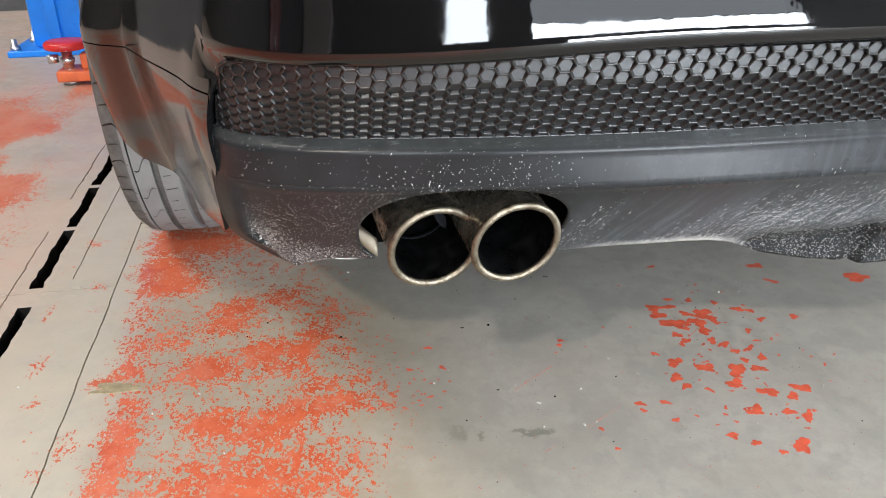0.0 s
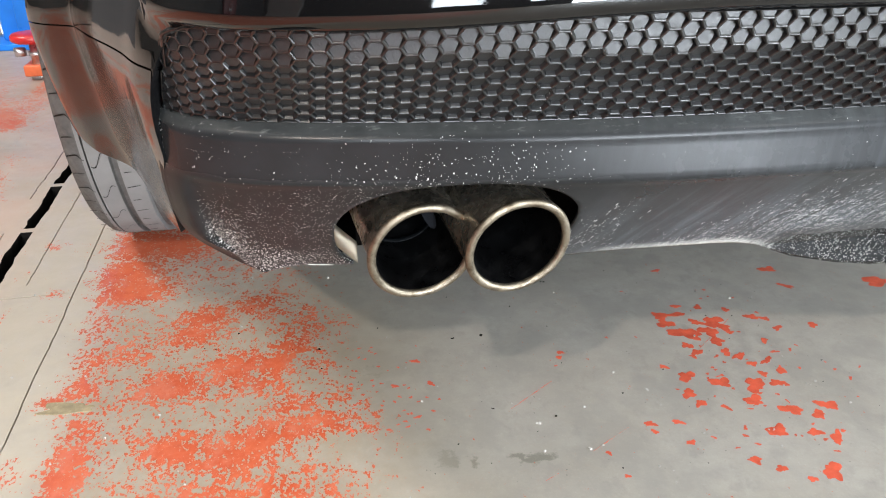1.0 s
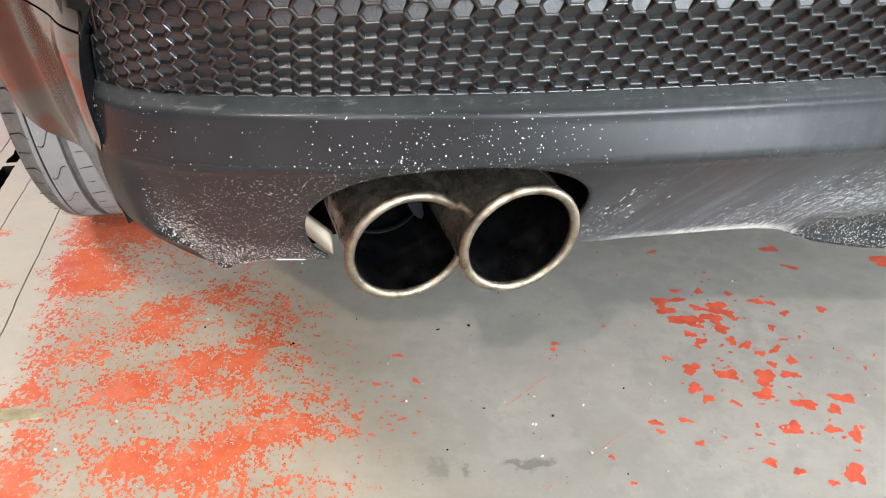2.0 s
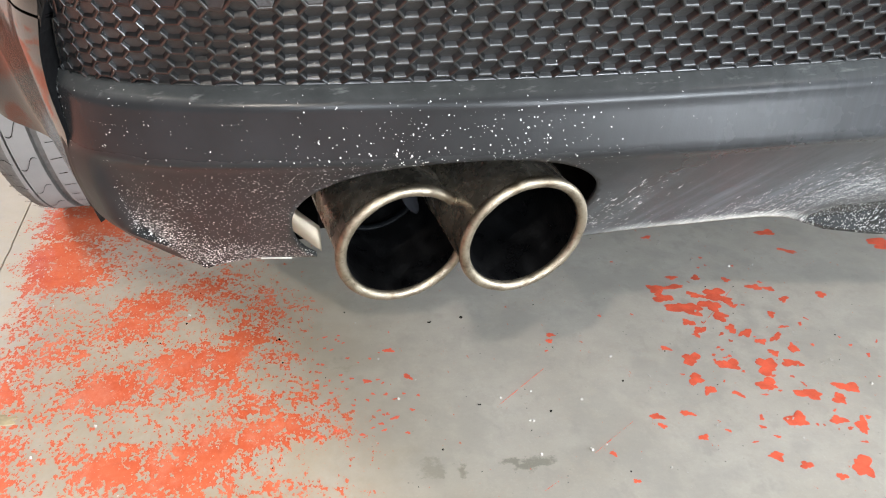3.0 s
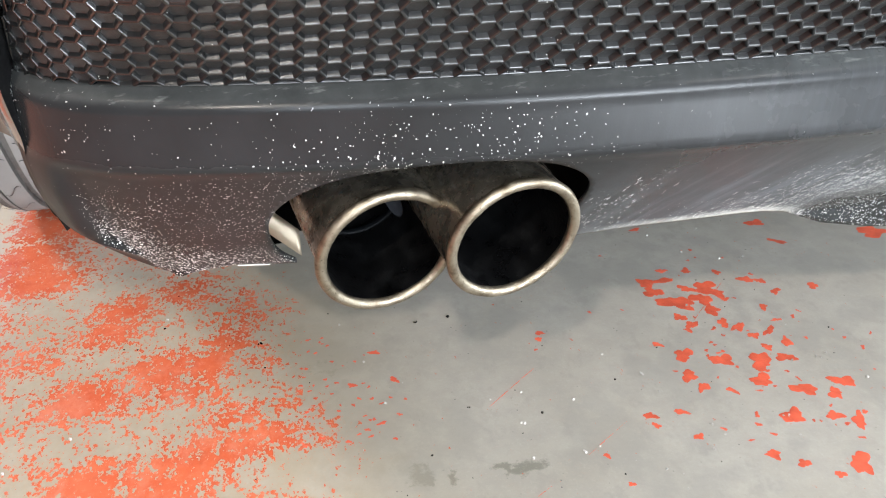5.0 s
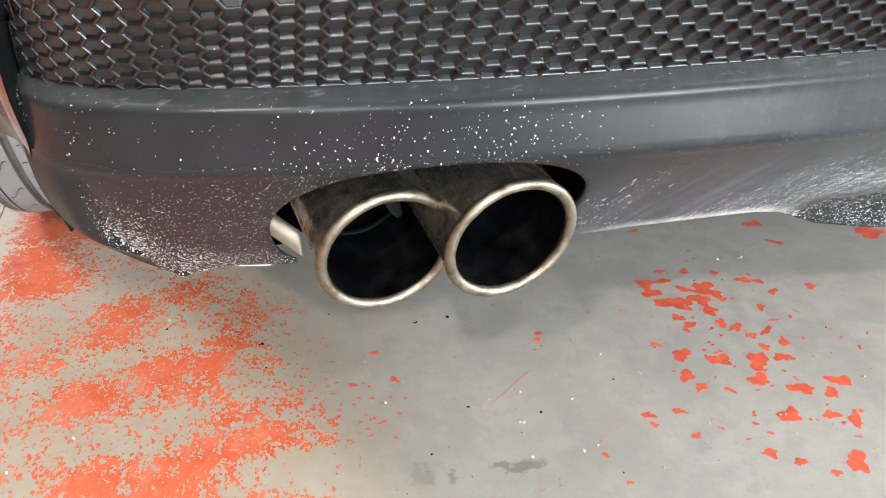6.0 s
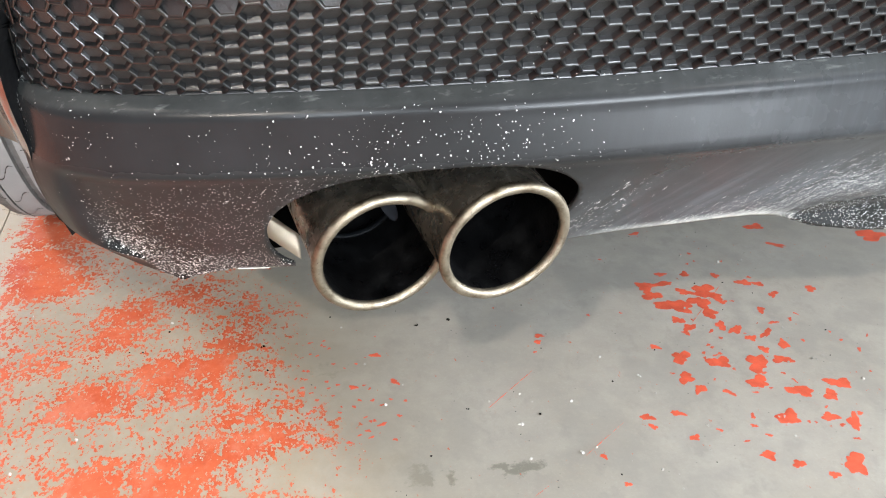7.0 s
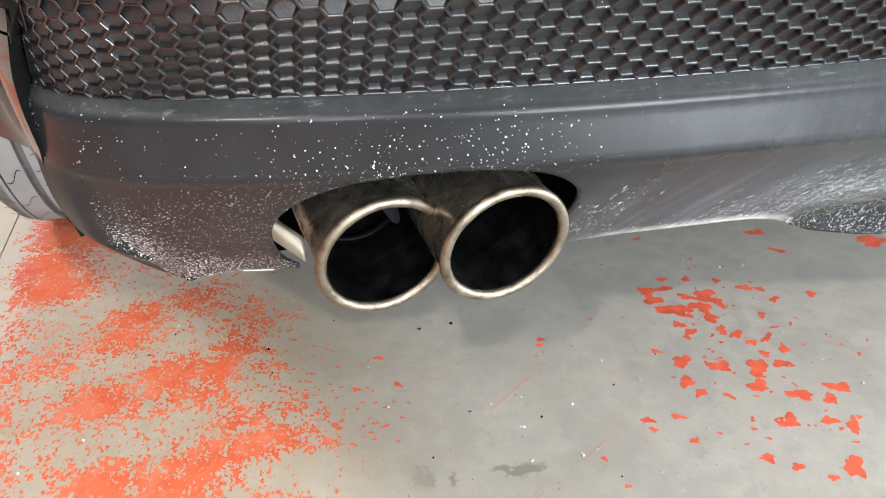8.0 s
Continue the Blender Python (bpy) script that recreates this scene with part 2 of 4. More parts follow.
    red = n.mix(n.ramp(n.noise(30, 6, 0.7, n.coords((1, 0.6, 1), (0, 0, 30))), 0.48, 0.70, 0, 0.38), red, (0.50, 0.235, 0.165))
    red = n.mix(n.ramp(n.noise(55, 6, 0.7), 0.56, 0.74, 0, 0.45), red, (0.30, 0.075, 0.035))
    red = n.mix(n.math("MULTIPLY", n.attr("fade"), n.ramp(n.noise(7, 5), 0.35, 0.6, 0.05, 0.4)), red, (0.52, 0.30, 0.22))
    n.set(Base_Color=n.mix(mask, grey, red), Roughness=n.ramp(n.noise(20, 6), 0.3, 0.7, 0.38, 0.62))
    n.bump(n.math("ADD", n.math("MULTIPLY", mask, 0.5), n.math("MULTIPLY", n.noise(240, 6), 0.35)), 0.0009, 0.4)
    return n.mat


PAINT, DIFF, GRILLE = paint_black(), diffuser_plastic(), grille_plastic()
RIM, PIPE, SOOT, RUBBER, FLOOR = rim_steel(), pipe_steel(), soot(), tyre_rubber(), floor_concrete()
SIDEWALL = plain("dusty tyre shoulder", (0.075, 0.072, 0.068), 0.7, 0, 0.3, 60, 0.0008)
SEAL = plain("pale rubber seal", (0.80, 0.77, 0.72), 0.6)
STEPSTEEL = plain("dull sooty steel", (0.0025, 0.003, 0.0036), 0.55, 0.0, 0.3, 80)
BLADE = plain("dusty steel tab", (0.013, 0.014, 0.0165), 0.6, 0)
POCKET = plain("grained matt pocket plastic", (0.0068, 0.0075, 0.0081), 0.46, 0, 0.25, 120, 0.0004)
DARKPLASTIC = plain("matt black plastic", (0.008, 0.008, 0.0085), 0.55, scale=60)
SILVER = plain("aluminised steel", (0.46, 0.40, 0.31), 0.5, 0.7, 0.05, 30)
# near-black put in for the shade in the slots; also real dirt of the crumbs
SHADEGRIME = plain("black slot shade and grime", (0.012, 0.011, 0.010), 0.85, 0, 0.3, 60)
LOCKER = plain("dark red locker paint", (0.16, 0.035, 0.035), 0.4, 0, 0.1, 8)
PALEPANEL = plain("pale grey panel paint", (0.62, 0.62, 0.60), 0.5, 0, 0.06, 3)
ALLOY = plain("silver alloy", (0.55, 0.55, 0.56), 0.3, 1.0, 0.1)
UNDER = plain("dark underseal", (0.003, 0.003, 0.003), 0.8, relief=0.001)
BLUE = plain("blue enamel", (0.012, 0.20, 0.72), 0.32, 0, 0.12, 12)
REDCAST = plain("red enamel", (0.50, 0.022, 0.022), 0.35, 0, 0.15, 20)
ORANGE = plain("orange enamel", (0.62, 0.13, 0.045), 0.45, 0, 0.2, 25)
ZINC = plain("zinc plated steel", (0.62, 0.62, 0.63), 0.3, 1.0, 0.15, 50)
FLAKE = plain("chipped red floor paint", (0.62, 0.10, 0.05), 0.5, 0, 0.2, 60, 0.0006)
WALL = plain("grey wall paint", (0.06, 0.06, 0.058), 0.7, 0, 0.08, 2, 0.001)
CEIL = plain("ceiling sheet", (0.30, 0.30, 0.30), 0.8, 0, 0.1, 2)
DARKSTEP = plain("dark painted kick wall", (0.06, 0.06, 0.062), 0.6, 0, 0.25, 6)
TAPE = plain("dried yellow-brown dirt", (0.27, 0.22, 0.13), 0.8, 0, 0.3, 70, 0.0008)
GRIT = plain("loose grit", (0.35, 0.33, 0.30), 0.8, 0, 0.5, 200)

POCKET.node_tree.nodes["Principled BSDF"].inputs["Specular IOR Level"].default_value = 0.66
DARKPLASTIC.node_tree.nodes["Principled BSDF"].inputs["Specular IOR Level"].default_value = 0.12
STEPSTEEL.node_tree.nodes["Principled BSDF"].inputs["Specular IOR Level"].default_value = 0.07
for _m in (UNDER, SHADEGRIME, BLADE):
    _m.node_tree.nodes["Principled BSDF"].inputs["Specular IOR Level"].default_value = 0.0


# ---------------- building helpers ----------------
def finish(name, bm, material, parent=None, label="", smooth=True):
    me = bpy.data.meshes.new(name)
    bm.normal_update()
    bm.to_mesh(me)
    bm.free()
    me.materials.append(material)
    if smooth:
        me.polygons.foreach_set("use_smooth", [True] * len(me.polygons))
    ob = new(name, me)
    if parent is not None:
        ob.parent = parent
    if label:
        tagged(ob, label)
    return ob


def part(name, bm, material, parent, label="", smooth=True):
    return finish(name, bm, material, parent, label, smooth)


def sharp(ob, degrees=35):
    me = ob.data
    me.set_sharp_from_angle(angle=radians(degrees))
    return ob


def box(bm, x0, x1, y0, y1, z0, z1, bevel=0.0, m=Matrix.Identity(4)):
    r = bmesh.ops.create_cube(bm, size=1)
    bmesh.ops.scale(bm, vec=(x1 - x0, y1 - y0, z1 - z0), verts=r["verts"])
    bmesh.ops.translate(bm, vec=((x0 + x1) / 2, (y0 + y1) / 2, (z0 + z1) / 2), verts=r["verts"])
    if bevel:
        edges = list({e for v in r["verts"] for e in v.link_edges})
        b = bmesh.ops.bevel(bm, geom=edges, offset=bevel, segments=2, affect="EDGES", profile=0.5)
        vs = list({v for f in b["faces"] for v in f.verts} | {v for v in r["verts"] if v.is_valid})
    else:
        vs = r["verts"]
    bmesh.ops.transform(bm, matrix=m, verts=vs)
    return vs


def spin(bm, profile, n, m=Matrix.Identity(4), closed=False):
    """Turns (radius, height) pairs round the local z axis."""
    rings = []
    for r, h in profile:
        rings.append([bm.verts.new(m @ Vector((r * math.cos(2 * math.pi * k / n), r * math.sin(2 * math.pi * k / n), h))) for k in range(n)])
    if closed:
        rings.append(rings[0])
    for a, b in zip(rings, rings[1:]):
        for k in range(n):
            bm.faces.new((a[k], a[(k + 1) % n], b[(k + 1) % n], b[k]))
    return rings


def grid_mesh(bm, rows):
    vs = [[bm.verts.new(p) for p in row] for row in rows]
    for a, b in zip(vs, vs[1:]):
        for k in range(len(a) - 1):
            bm.faces.new((a[k], a[k + 1], b[k + 1], b[k]))
    return vs


def lerp_table(table, x):
    xs, ys = zip(*table)
    return float(np.interp(x, xs, ys))


def smooth_table(table, x):
    """A smooth curve through a short table (monotone in its first column)."""
    if x <= table[0][0]:
        return table[0][1]
    if x >= table[-1][0]:
        return table[-1][1]
    k = max(i for i in range(len(table) - 1) if table[i][0] <= x)
    x0, y0 = table[k]
    x1, y1 = table[k + 1]
    s0 = (y1 - table[k - 1][1]) / (x1 - table[k - 1][0]) if k > 0 else (y1 - y0) / (x1 - x0)
    s1 = (table[k + 2][1] - y0) / (table[k + 2][0] - x0) if k + 2 < len(table) else (y1 - y0) / (x1 - x0)
    h = x1 - x0
    t = (x - x0) / h
    return (2 * t**3 - 3 * t**2 + 1) * y0 + (t**3 - 2 * t**2 + t) * h * s0 + (3 * t**2 - 2 * t**3) * y1 + (t**3 - t**2) * h * s1


def step(a, b, x):
    t = min(1.0, max(0.0, (x - a) / (b - a)))
    return t * t * (3 - 2 * t)

# ---------------- the hall ----------------
SLOT_X, SLOT_W = -0.492, 0.017
SLOT_ENDS = ((0.55, 1.12), (1.18, 1.395), (1.412, 1.605), (1.622, 1.95), (1.97, 2.6))
# worn areas of red paint: x, y, half sizes, strength
RED_NEAR = [(-0.3, 1.151, 0.05, 0.036, 1), (-0.193, 1.059, 0.030, 0.024, 1), (-0.204, 1.016, 0.032, 0.028, 0.95), (-0.13, 1.08, 0.036, 0.03, 0.6), (-0.088, 0.972, 0.019, 0.025, 0.9),
            (-0.109, 0.934, 0.02, 0.02, 1), (-0.155, 0.937, 0.036, 0.024, 1), (-0.222, 0.912, 0.042, 0.027, 1), (-0.145, 0.902, 0.034, 0.024, 0.75), (-0.107, 0.891, 0.018, 0.036, 0.55),
            (-0.064, 0.81, 0.044, 0.02, 1), (-0.029, 0.803, 0.026, 0.018, 0.7), (-0.127, 0.8, 0.044, 0.024, 0.9), (-0.157, 0.775, 0.042, 0.022, 1), (-0.21, 0.795, 0.028, 0.024, 1),
            (-0.087, 0.844, 0.036, 0.024, 0.6), (-0.029, 1.014, 0.02, 0.036, 0.45), (-0.276, 0.987, 0.034, 0.024, 0.5), (-0.249, 0.826, 0.03, 0.016, 0.35), (-0.066, 1.007, 0.025, 0.046, 0.5), (-0.012, 0.800, 0.026, 0.020, 0.85), (-0.038, 0.862, 0.022, 0.026, 0.6), (-0.02, 0.828, 0.02, 0.02, 0.6), (-0.052, 0.922, 0.02, 0.03, 0.55), (0.005, 0.77, 0.02, 0.018, 0.5)]
RED_BESIDE = [(-0.307, 0.767, 0.018, 0.09, 1), (-0.315, 0.926, 0.02, 0.026, 0.7), (-0.312, 1.201, 0.05, 0.06, 1), (-0.289, 1.298, 0.09, 0.06, 0.95), (-0.333, 1.064, 0.023, 0.041, 0.5),
              (-0.313, 0.986, 0.03, 0.028, 0.6), (-0.352, 0.902, 0.016, 0.015, 1.1), (-0.389, 1.094, 0.012, 0.011, 1.05), (-0.399, 1.166, 0.017, 0.013, 1.05), (-0.438, 1.332, 0.018, 0.020, 1.0),
              (-0.454, 1.100, 0.009, 0.028, 1.1), (-0.433, 0.955, 0.011, 0.026, 1.1), (-0.418, 0.870, 0.014, 0.016, 1.0), (-0.365, 0.785, 0.012, 0.034, 1.05), (-0.457, 1.233, 0.008, 0.024, 0.95), (-0.381, 0.745, 0.014, 0.016, 0.95), (-0.17, 0.69, 0.12, 0.05, 0.8)]
RED_FAR = [(-0.611, 1.557, 0.036, 0.139, 0.8), (-0.624, 1.771, 0.037, 0.06, 0.75), (-0.586, 1.363, 0.028, 0.11, 0.85), (-0.844, 2.538, 0.098, 0.149, 0.6), (-0.759, 2.059, 0.06, 0.09, 0.7),
           (-0.623, 2.006, 0.03, 0.058, 0.7), (-0.25, 1.5, 0.1, 0.2, 0.8), (-0.62, 1.12, 0.05, 0.1, 0.7)]
STAINS = [(0.14, 0.713, 0.022, 0.009, 0.6), (0.118, 0.722, 0.012, 0.005, 0.5), (0.078, 0.722, 0.006, 0.014, 0.5), (0.054, 0.727, 0.012, 0.015, 0.6), (0.157, 0.796, 0.02, 0.014, 0.25), (0.001, 0.896, 0.03, 0.022, 0.3), (-0.06, 0.953, 0.006, 0.006, 0.8), (-0.335, 0.905, 0.03, 0.012, 0.4)]


def blobs(spots, x, y, hard=1.15):
    return max(w * math.exp(-(((x - a) / rx) ** 2 + ((y - b) / ry) ** 2) ** hard * 0.7) for a, b, rx, ry, w in spots)


def build_floor():
    def axis(lo, fine0, fine1, hi, stepping, extra):
        a = list(np.arange(fine0, fine1, stepping)) + [fine1]
        w, d = fine0, stepping
        while w > lo:
            d *= 1.35
            w -= d
            a.append(max(w, lo))
        w, d = fine1, stepping
        while w < hi:
            d *= 1.35
            w += d
            a.append(min(w, hi))
        a = [v for v in a if all(abs(v - e) > 0.0012 for e in extra)] + list(extra)
        return sorted(set(round(v, 5) for v in a))
    e = 0.0008
    gx = [SLOT_X - SLOT_W / 2 - e, SLOT_X - SLOT_W / 2, SLOT_X + SLOT_W / 2, SLOT_X + SLOT_W / 2 + e]
    cx = [-0.3768, -0.3764, -0.3752, -0.3748, -0.5275, -0.5271, -0.5256, -0.5252, -0.4455, -0.4451, -0.4440, -0.4436]
    gy = [v for a, b in SLOT_ENDS for v in (a - e, a, b, b + e)]
    cy = [1.1635, 1.1641, 1.1659, 1.1665]
    xs = axis(-7.0, -0.75, 0.65, 7.0, 0.009, gx + cx)
    ys = axis(-8.0, 0.5, 1.75, 9.0, 0.010, gy + cy)

    def height(x, y):
        if SLOT_X - SLOT_W / 2 <= x <= SLOT_X + SLOT_W / 2 and any(a <= y <= b for a, b in SLOT_ENDS):
            return -0.075
        if -0.3764 <= x <= -0.3752 and y < 1.45:
            return -0.0045
        if -0.5271 <= x <= -0.5256 and (0.9 < y < 1.4 or y > 1.55) or -0.4451 <= x <= -0.4440 and 1.2 < y < 1.7:
            return -0.0035
        if 1.1641 <= y <= 1.1659 and -0.62 < x < -0.385:
            return -0.0045
        # the slab edges beside the slot stand a little uneven
        return -0.0025 * step(0.05, 0.0, abs(x + 0.55)) * (0.5 + noise.noise((x * 9, y * 5, 0)))
    def wander(x, y):
        """Cracks and broken edges do not run straight."""
        near = step(0.06, 0.02, abs(x + 0.49)) if x < -0.43 else step(0.02, 0.008, abs(x + 0.376))
        near *= 1.0 if x < -0.43 else 0.35
        return x + near * (0.004 * noise.noise((x * 3, y * 9, 1)) + 0.0040 * noise.noise((x * 25, y * 42, 5)))
    rows = [[(wander(x, y), y, height(x, y)) for x in xs] for y in ys]
    bm = bmesh.new()
    grid_mesh(bm, rows)
    ob = finish("floor", bm, FLOOR, smooth=False)
    ob.data.materials.append(SHADEGRIME)
    # slot and crack walls coloured near-black in place of deep shade
    for poly in ob.data.polygons:
        if poly.center.z < -0.0035 or min(ob.data.vertices[v].co.z for v in poly.vertices) < -0.01:
            poly.material_index = 1
    flat = [(x, y) for y in ys for x in xs]
    for name, fn in (("paint", lambda x, y: max(0.335 * step(0.45, 0.62, y) * step(0.05, -0.09, x) * step(-0.375, -0.325, x) * (0.55 + 0.45 * step(0.02, -0.05, x - 0.25 * abs(y - 0.83))) + 0.50 * max(blobs(RED_NEAR + RED_BESIDE, x, y), blobs(RED_FAR, x, y)), 0.62 * step(0.0, -0.2, x) * step(0.25, 0.0, y) * step(-3.0, -2.0, y), 0.85 * step(-0.75, -0.85, x) * step(1.7, 1.4, y) * step(0.3, 0.5, y), 0.8 * step(-0.40, -0.48, x) * step(0.68, 0.60, y) * step(-0.5, 0.0, y), step(-0.53, -0.66, x) * step(0.7, 1.2, y) * step(3.2, 2.3, y) * (0.12 + 0.72 * step(-0.06, 0.22, noise.noise((x * 4.2, y * 2.6, 7)) + 0.45 * noise.noise((x * 11, y * 8, 3)))), 0.06)),
                     ("stain", lambda x, y: blobs(STAINS, x, y, 1.6)), ("fade", lambda x, y: step(-0.42, -0.56, x)), ("warm", lambda x, y: step(-0.30, -0.36, x) * step(1.9, 1.5, y) * step(-0.75, -0.65, x)),
                     ("dust", lambda x, y: 0.8 * step(0.16, -0.08, x) * step(1.25, 1.0, y) * step(-0.36, -0.30, x) + 0.3 * blobs([(-0.318, 0.892, 0.034, 0.011, 1), (-0.29, 0.887, 0.022, 0.012, 1), (0.025, 0.754, 0.022, 0.017, 0.35)], x, y, 2.0))):
        at = ob.data.attributes.new(name, "FLOAT", "POINT")
        at.data.foreach_set("value", [fn(x, y) for x, y in flat])
    return tagged(ob, "grey concrete floor with worn red paint and narrow slots", "floor", kind="structure")


floor = build_floor()


def slab(name, x0, x1, y0, y1, z0, z1, material, label, category):
    bm = bmesh.new()
    box(bm, x0, x1, y0, y1, z0, z1)
    return tagged(finish(name, bm, material, smooth=False), label, category, kind="structure")


slab("wall_north", -6.2, 6.2, 8.0, 8.2, -0.1, 4.0, WALL, "plain grey painted hall wall", "wall")
slab("wall_west", -6.2, -6.0, -3.5, 8.0, -0.1, 4.0, WALL, "plain grey painted hall wall", "wall")
slab("ceiling", -6.2, 6.2, -3.7, 8.2, 4.0, 4.15, CEIL, "plain grey hall ceiling", "ceiling")


def build_south_wall():
    bm = bmesh.new()
    for x0, x1, z0, z1 in ((-6.2, -1.47, -0.1, 4.0), (-0.76, -0.12, -0.1, 4.0), (2.52, 6.2, -0.1, 4.0), (-1.47, -0.76, 3.1, 4.0), (-0.12, 2.52, 3.1, 4.0), (-1.47, -0.76, -0.1, 1.04), (-0.12, 0.38, -0.1, 1.04), (0.38, 2.52, 0.73, 1.04), (0.38, 2.52, -0.1, 0.07)):
        box(bm, x0, x1, -3.7, -3.5, z0, z1)
    return tagged(finish("wall_south", bm, WALL, smooth=False), "grey hall wall with tall window openings", "wall", kind="structure")


build_south_wall()


def build_east_wall():
    bm = bmesh.new()
    # the opening is made up and lets in the side fill
    for y0, y1, z0 in ((-3.5, -3.42, -0.1), (0.42, 8.0, -0.1), (-3.42, 0.42, 3.0)):
        box(bm, 6.0, 6.2, y0, y1, z0, 4.0)
    return tagged(finish("wall_east", bm, WALL, smooth=False), "grey hall wall with a wide opening added for side light", "wall", kind="structure")


build_east_wall()
# pale panel, no known door; added to be mirrored in the bumper
slab("pale_reflected_panel", -5.7, -4.3, -3.5, -3.45, 0.0, 2.1, PALEPANEL, "unseen pale grey panel added for its reflection", "door")
slab("kick_wall", -2.6, -1.2, 4.05, 4.5, 0.0, 0.5, DARKSTEP, "low dark painted plinth on the hall floor", "plinth")


def build_locker():
    """A made-up tall steel locker against the side wall, added for its reflection."""
    locker = tagged(new("added_locker"), "unseen tall dark red locker added for its reflection", "locker")
    bm = bmesh.new()
    box(bm, -5.99, -5.55, -1.70, -0.93, 0.0, 2.1, 0.008)
    part("body", bm, LOCKER, locker)
    for y0, y1, hy in ((-1.69, -1.32, -1.36), (-1.31, -0.94, -1.27)):
        bm = bmesh.new()
        box(bm, -5.549, -5.53, y0, y1, 0.08, 2.05, 0.004)
        door = part("door", bm, LOCKER, locker)
        bm = bmesh.new()
        box(bm, -5.529, -5.505, hy - 0.01, hy + 0.01, 0.95, 1.12, 0.004)
        part("handle", bm, ZINC, door, "bright steel handle")


build_locker()

# ---------------- the car ----------------
CX = 0.51                       # the car's middle
car = tagged(new("car"), "black hatchback with twin steel exhaust tips", "car")


def half(x):
    """Folds the other half of the car onto this one."""
    return CX - abs(CX - x)


def reach(x):
    """Distance outwards from the flat middle part."""
    return 0.45 - half(x)


def plan(x):
    """How far back the rear valance reaches, seen from above."""
    d = max(0.0, reach(x)) / 0.6
    return 0.557 + 0.067 * d**3 + 0.028 * min(d, 1.01) ** 30


EDGE = 0.667                    # half width of the valance
BOTTOM = [(-0.158, 0.303), (-0.156, 0.268), (-0.151, 0.256), (-0.138, 0.2480), (-0.1, 0.2212), (-0.08, 0.2315), (-0.064, 0.2375), (0.0, 0.2375), (0.13, 0.2370),
          (0.26, 0.2362), (0.285, 0.234), (0.31, 0.2265), (0.35, 0.2085), (0.40, 0.195), (0.44, 0.1875), (0.46, 0.187), (0.52, 0.1865)]


def bottom(x):
    return lerp_table(BOTTOM, half(x))


def lean(x):
    d = half(x)
    return 0.95 + 0.15 * step(0.05, 0.2, d)


def face_tilt(x):
    """How far the upright face comes forward at its crease."""
    return 0.0006 + 0.0024 * step(0.0, 0.22, half(x))


def inset_edge(z):
    """Where the recessed, spattered field begins beside the smooth corner."""
    return -0.137 + 0.024 * step(0.272, 0.230, z)


def valance_y(x, z):
    p = plan(x)
    if z > 0.3722:
        return p + 0.0048 + (z - 0.3722) / 0.0048 * 0.0062
    if z > 0.3635:
        # rounded upper edge
        a, b, c = 0.3722 - 2 * 0.3685 + 0.3635, 2 * (0.3685 - 0.3722), 0.3722 - z
        t = (-b - math.sqrt(max(0.0, b * b - 4 * a * c))) / (2 * a) if abs(a) > 1e-7 else c / -b
        return p + 0.0048 * (1 - t) ** 2 + 0.0007 * t * t
    if z > 0.3405:
        return p + 0.0007 - face_tilt(x) * (0.3635 - z) / 0.023
    k = lean(x)
    t = 0.3405 - z

    def bend(soft):
        return t * t / (2 * soft) if t < soft else t - soft / 2
    low = min(bend(0.006), 0.112) + max(0.0, bend(0.006) - 0.112) * 0.35
    d = half(x)
    e = inset_edge(z)
    field = max(step(e - 0.006, e + 0.008, d), step(0.290, 0.240, z))
    slope = k * low - 0.1 * min(t, 0.006) + 0.0025 * step(0.0, 0.008, t)
    # the margin outside the recessed field rolls under more gently
    return p + 0.0007 - face_tilt(x) + slope * field + 0.82 * bend(0.034) * (1 - field) - 0.012 * step(0.4546, 0.4606, d) * step(0.03, 0.045, t)


HOLE = (0.0398, 0.2796, 0.0843, 0.0588, radians(2.84))


def hole_value(x, z):
    cx, cz, a, b, turn = HOLE
    u, v = x - cx, z - cz
    u, v = u * math.cos(turn) + v * math.sin(turn), -u * math.sin(turn) + v * math.cos(turn)
    return (abs(u / a) ** 2.39 + abs(v / b) ** 2.39) ** (1 / 2.39)


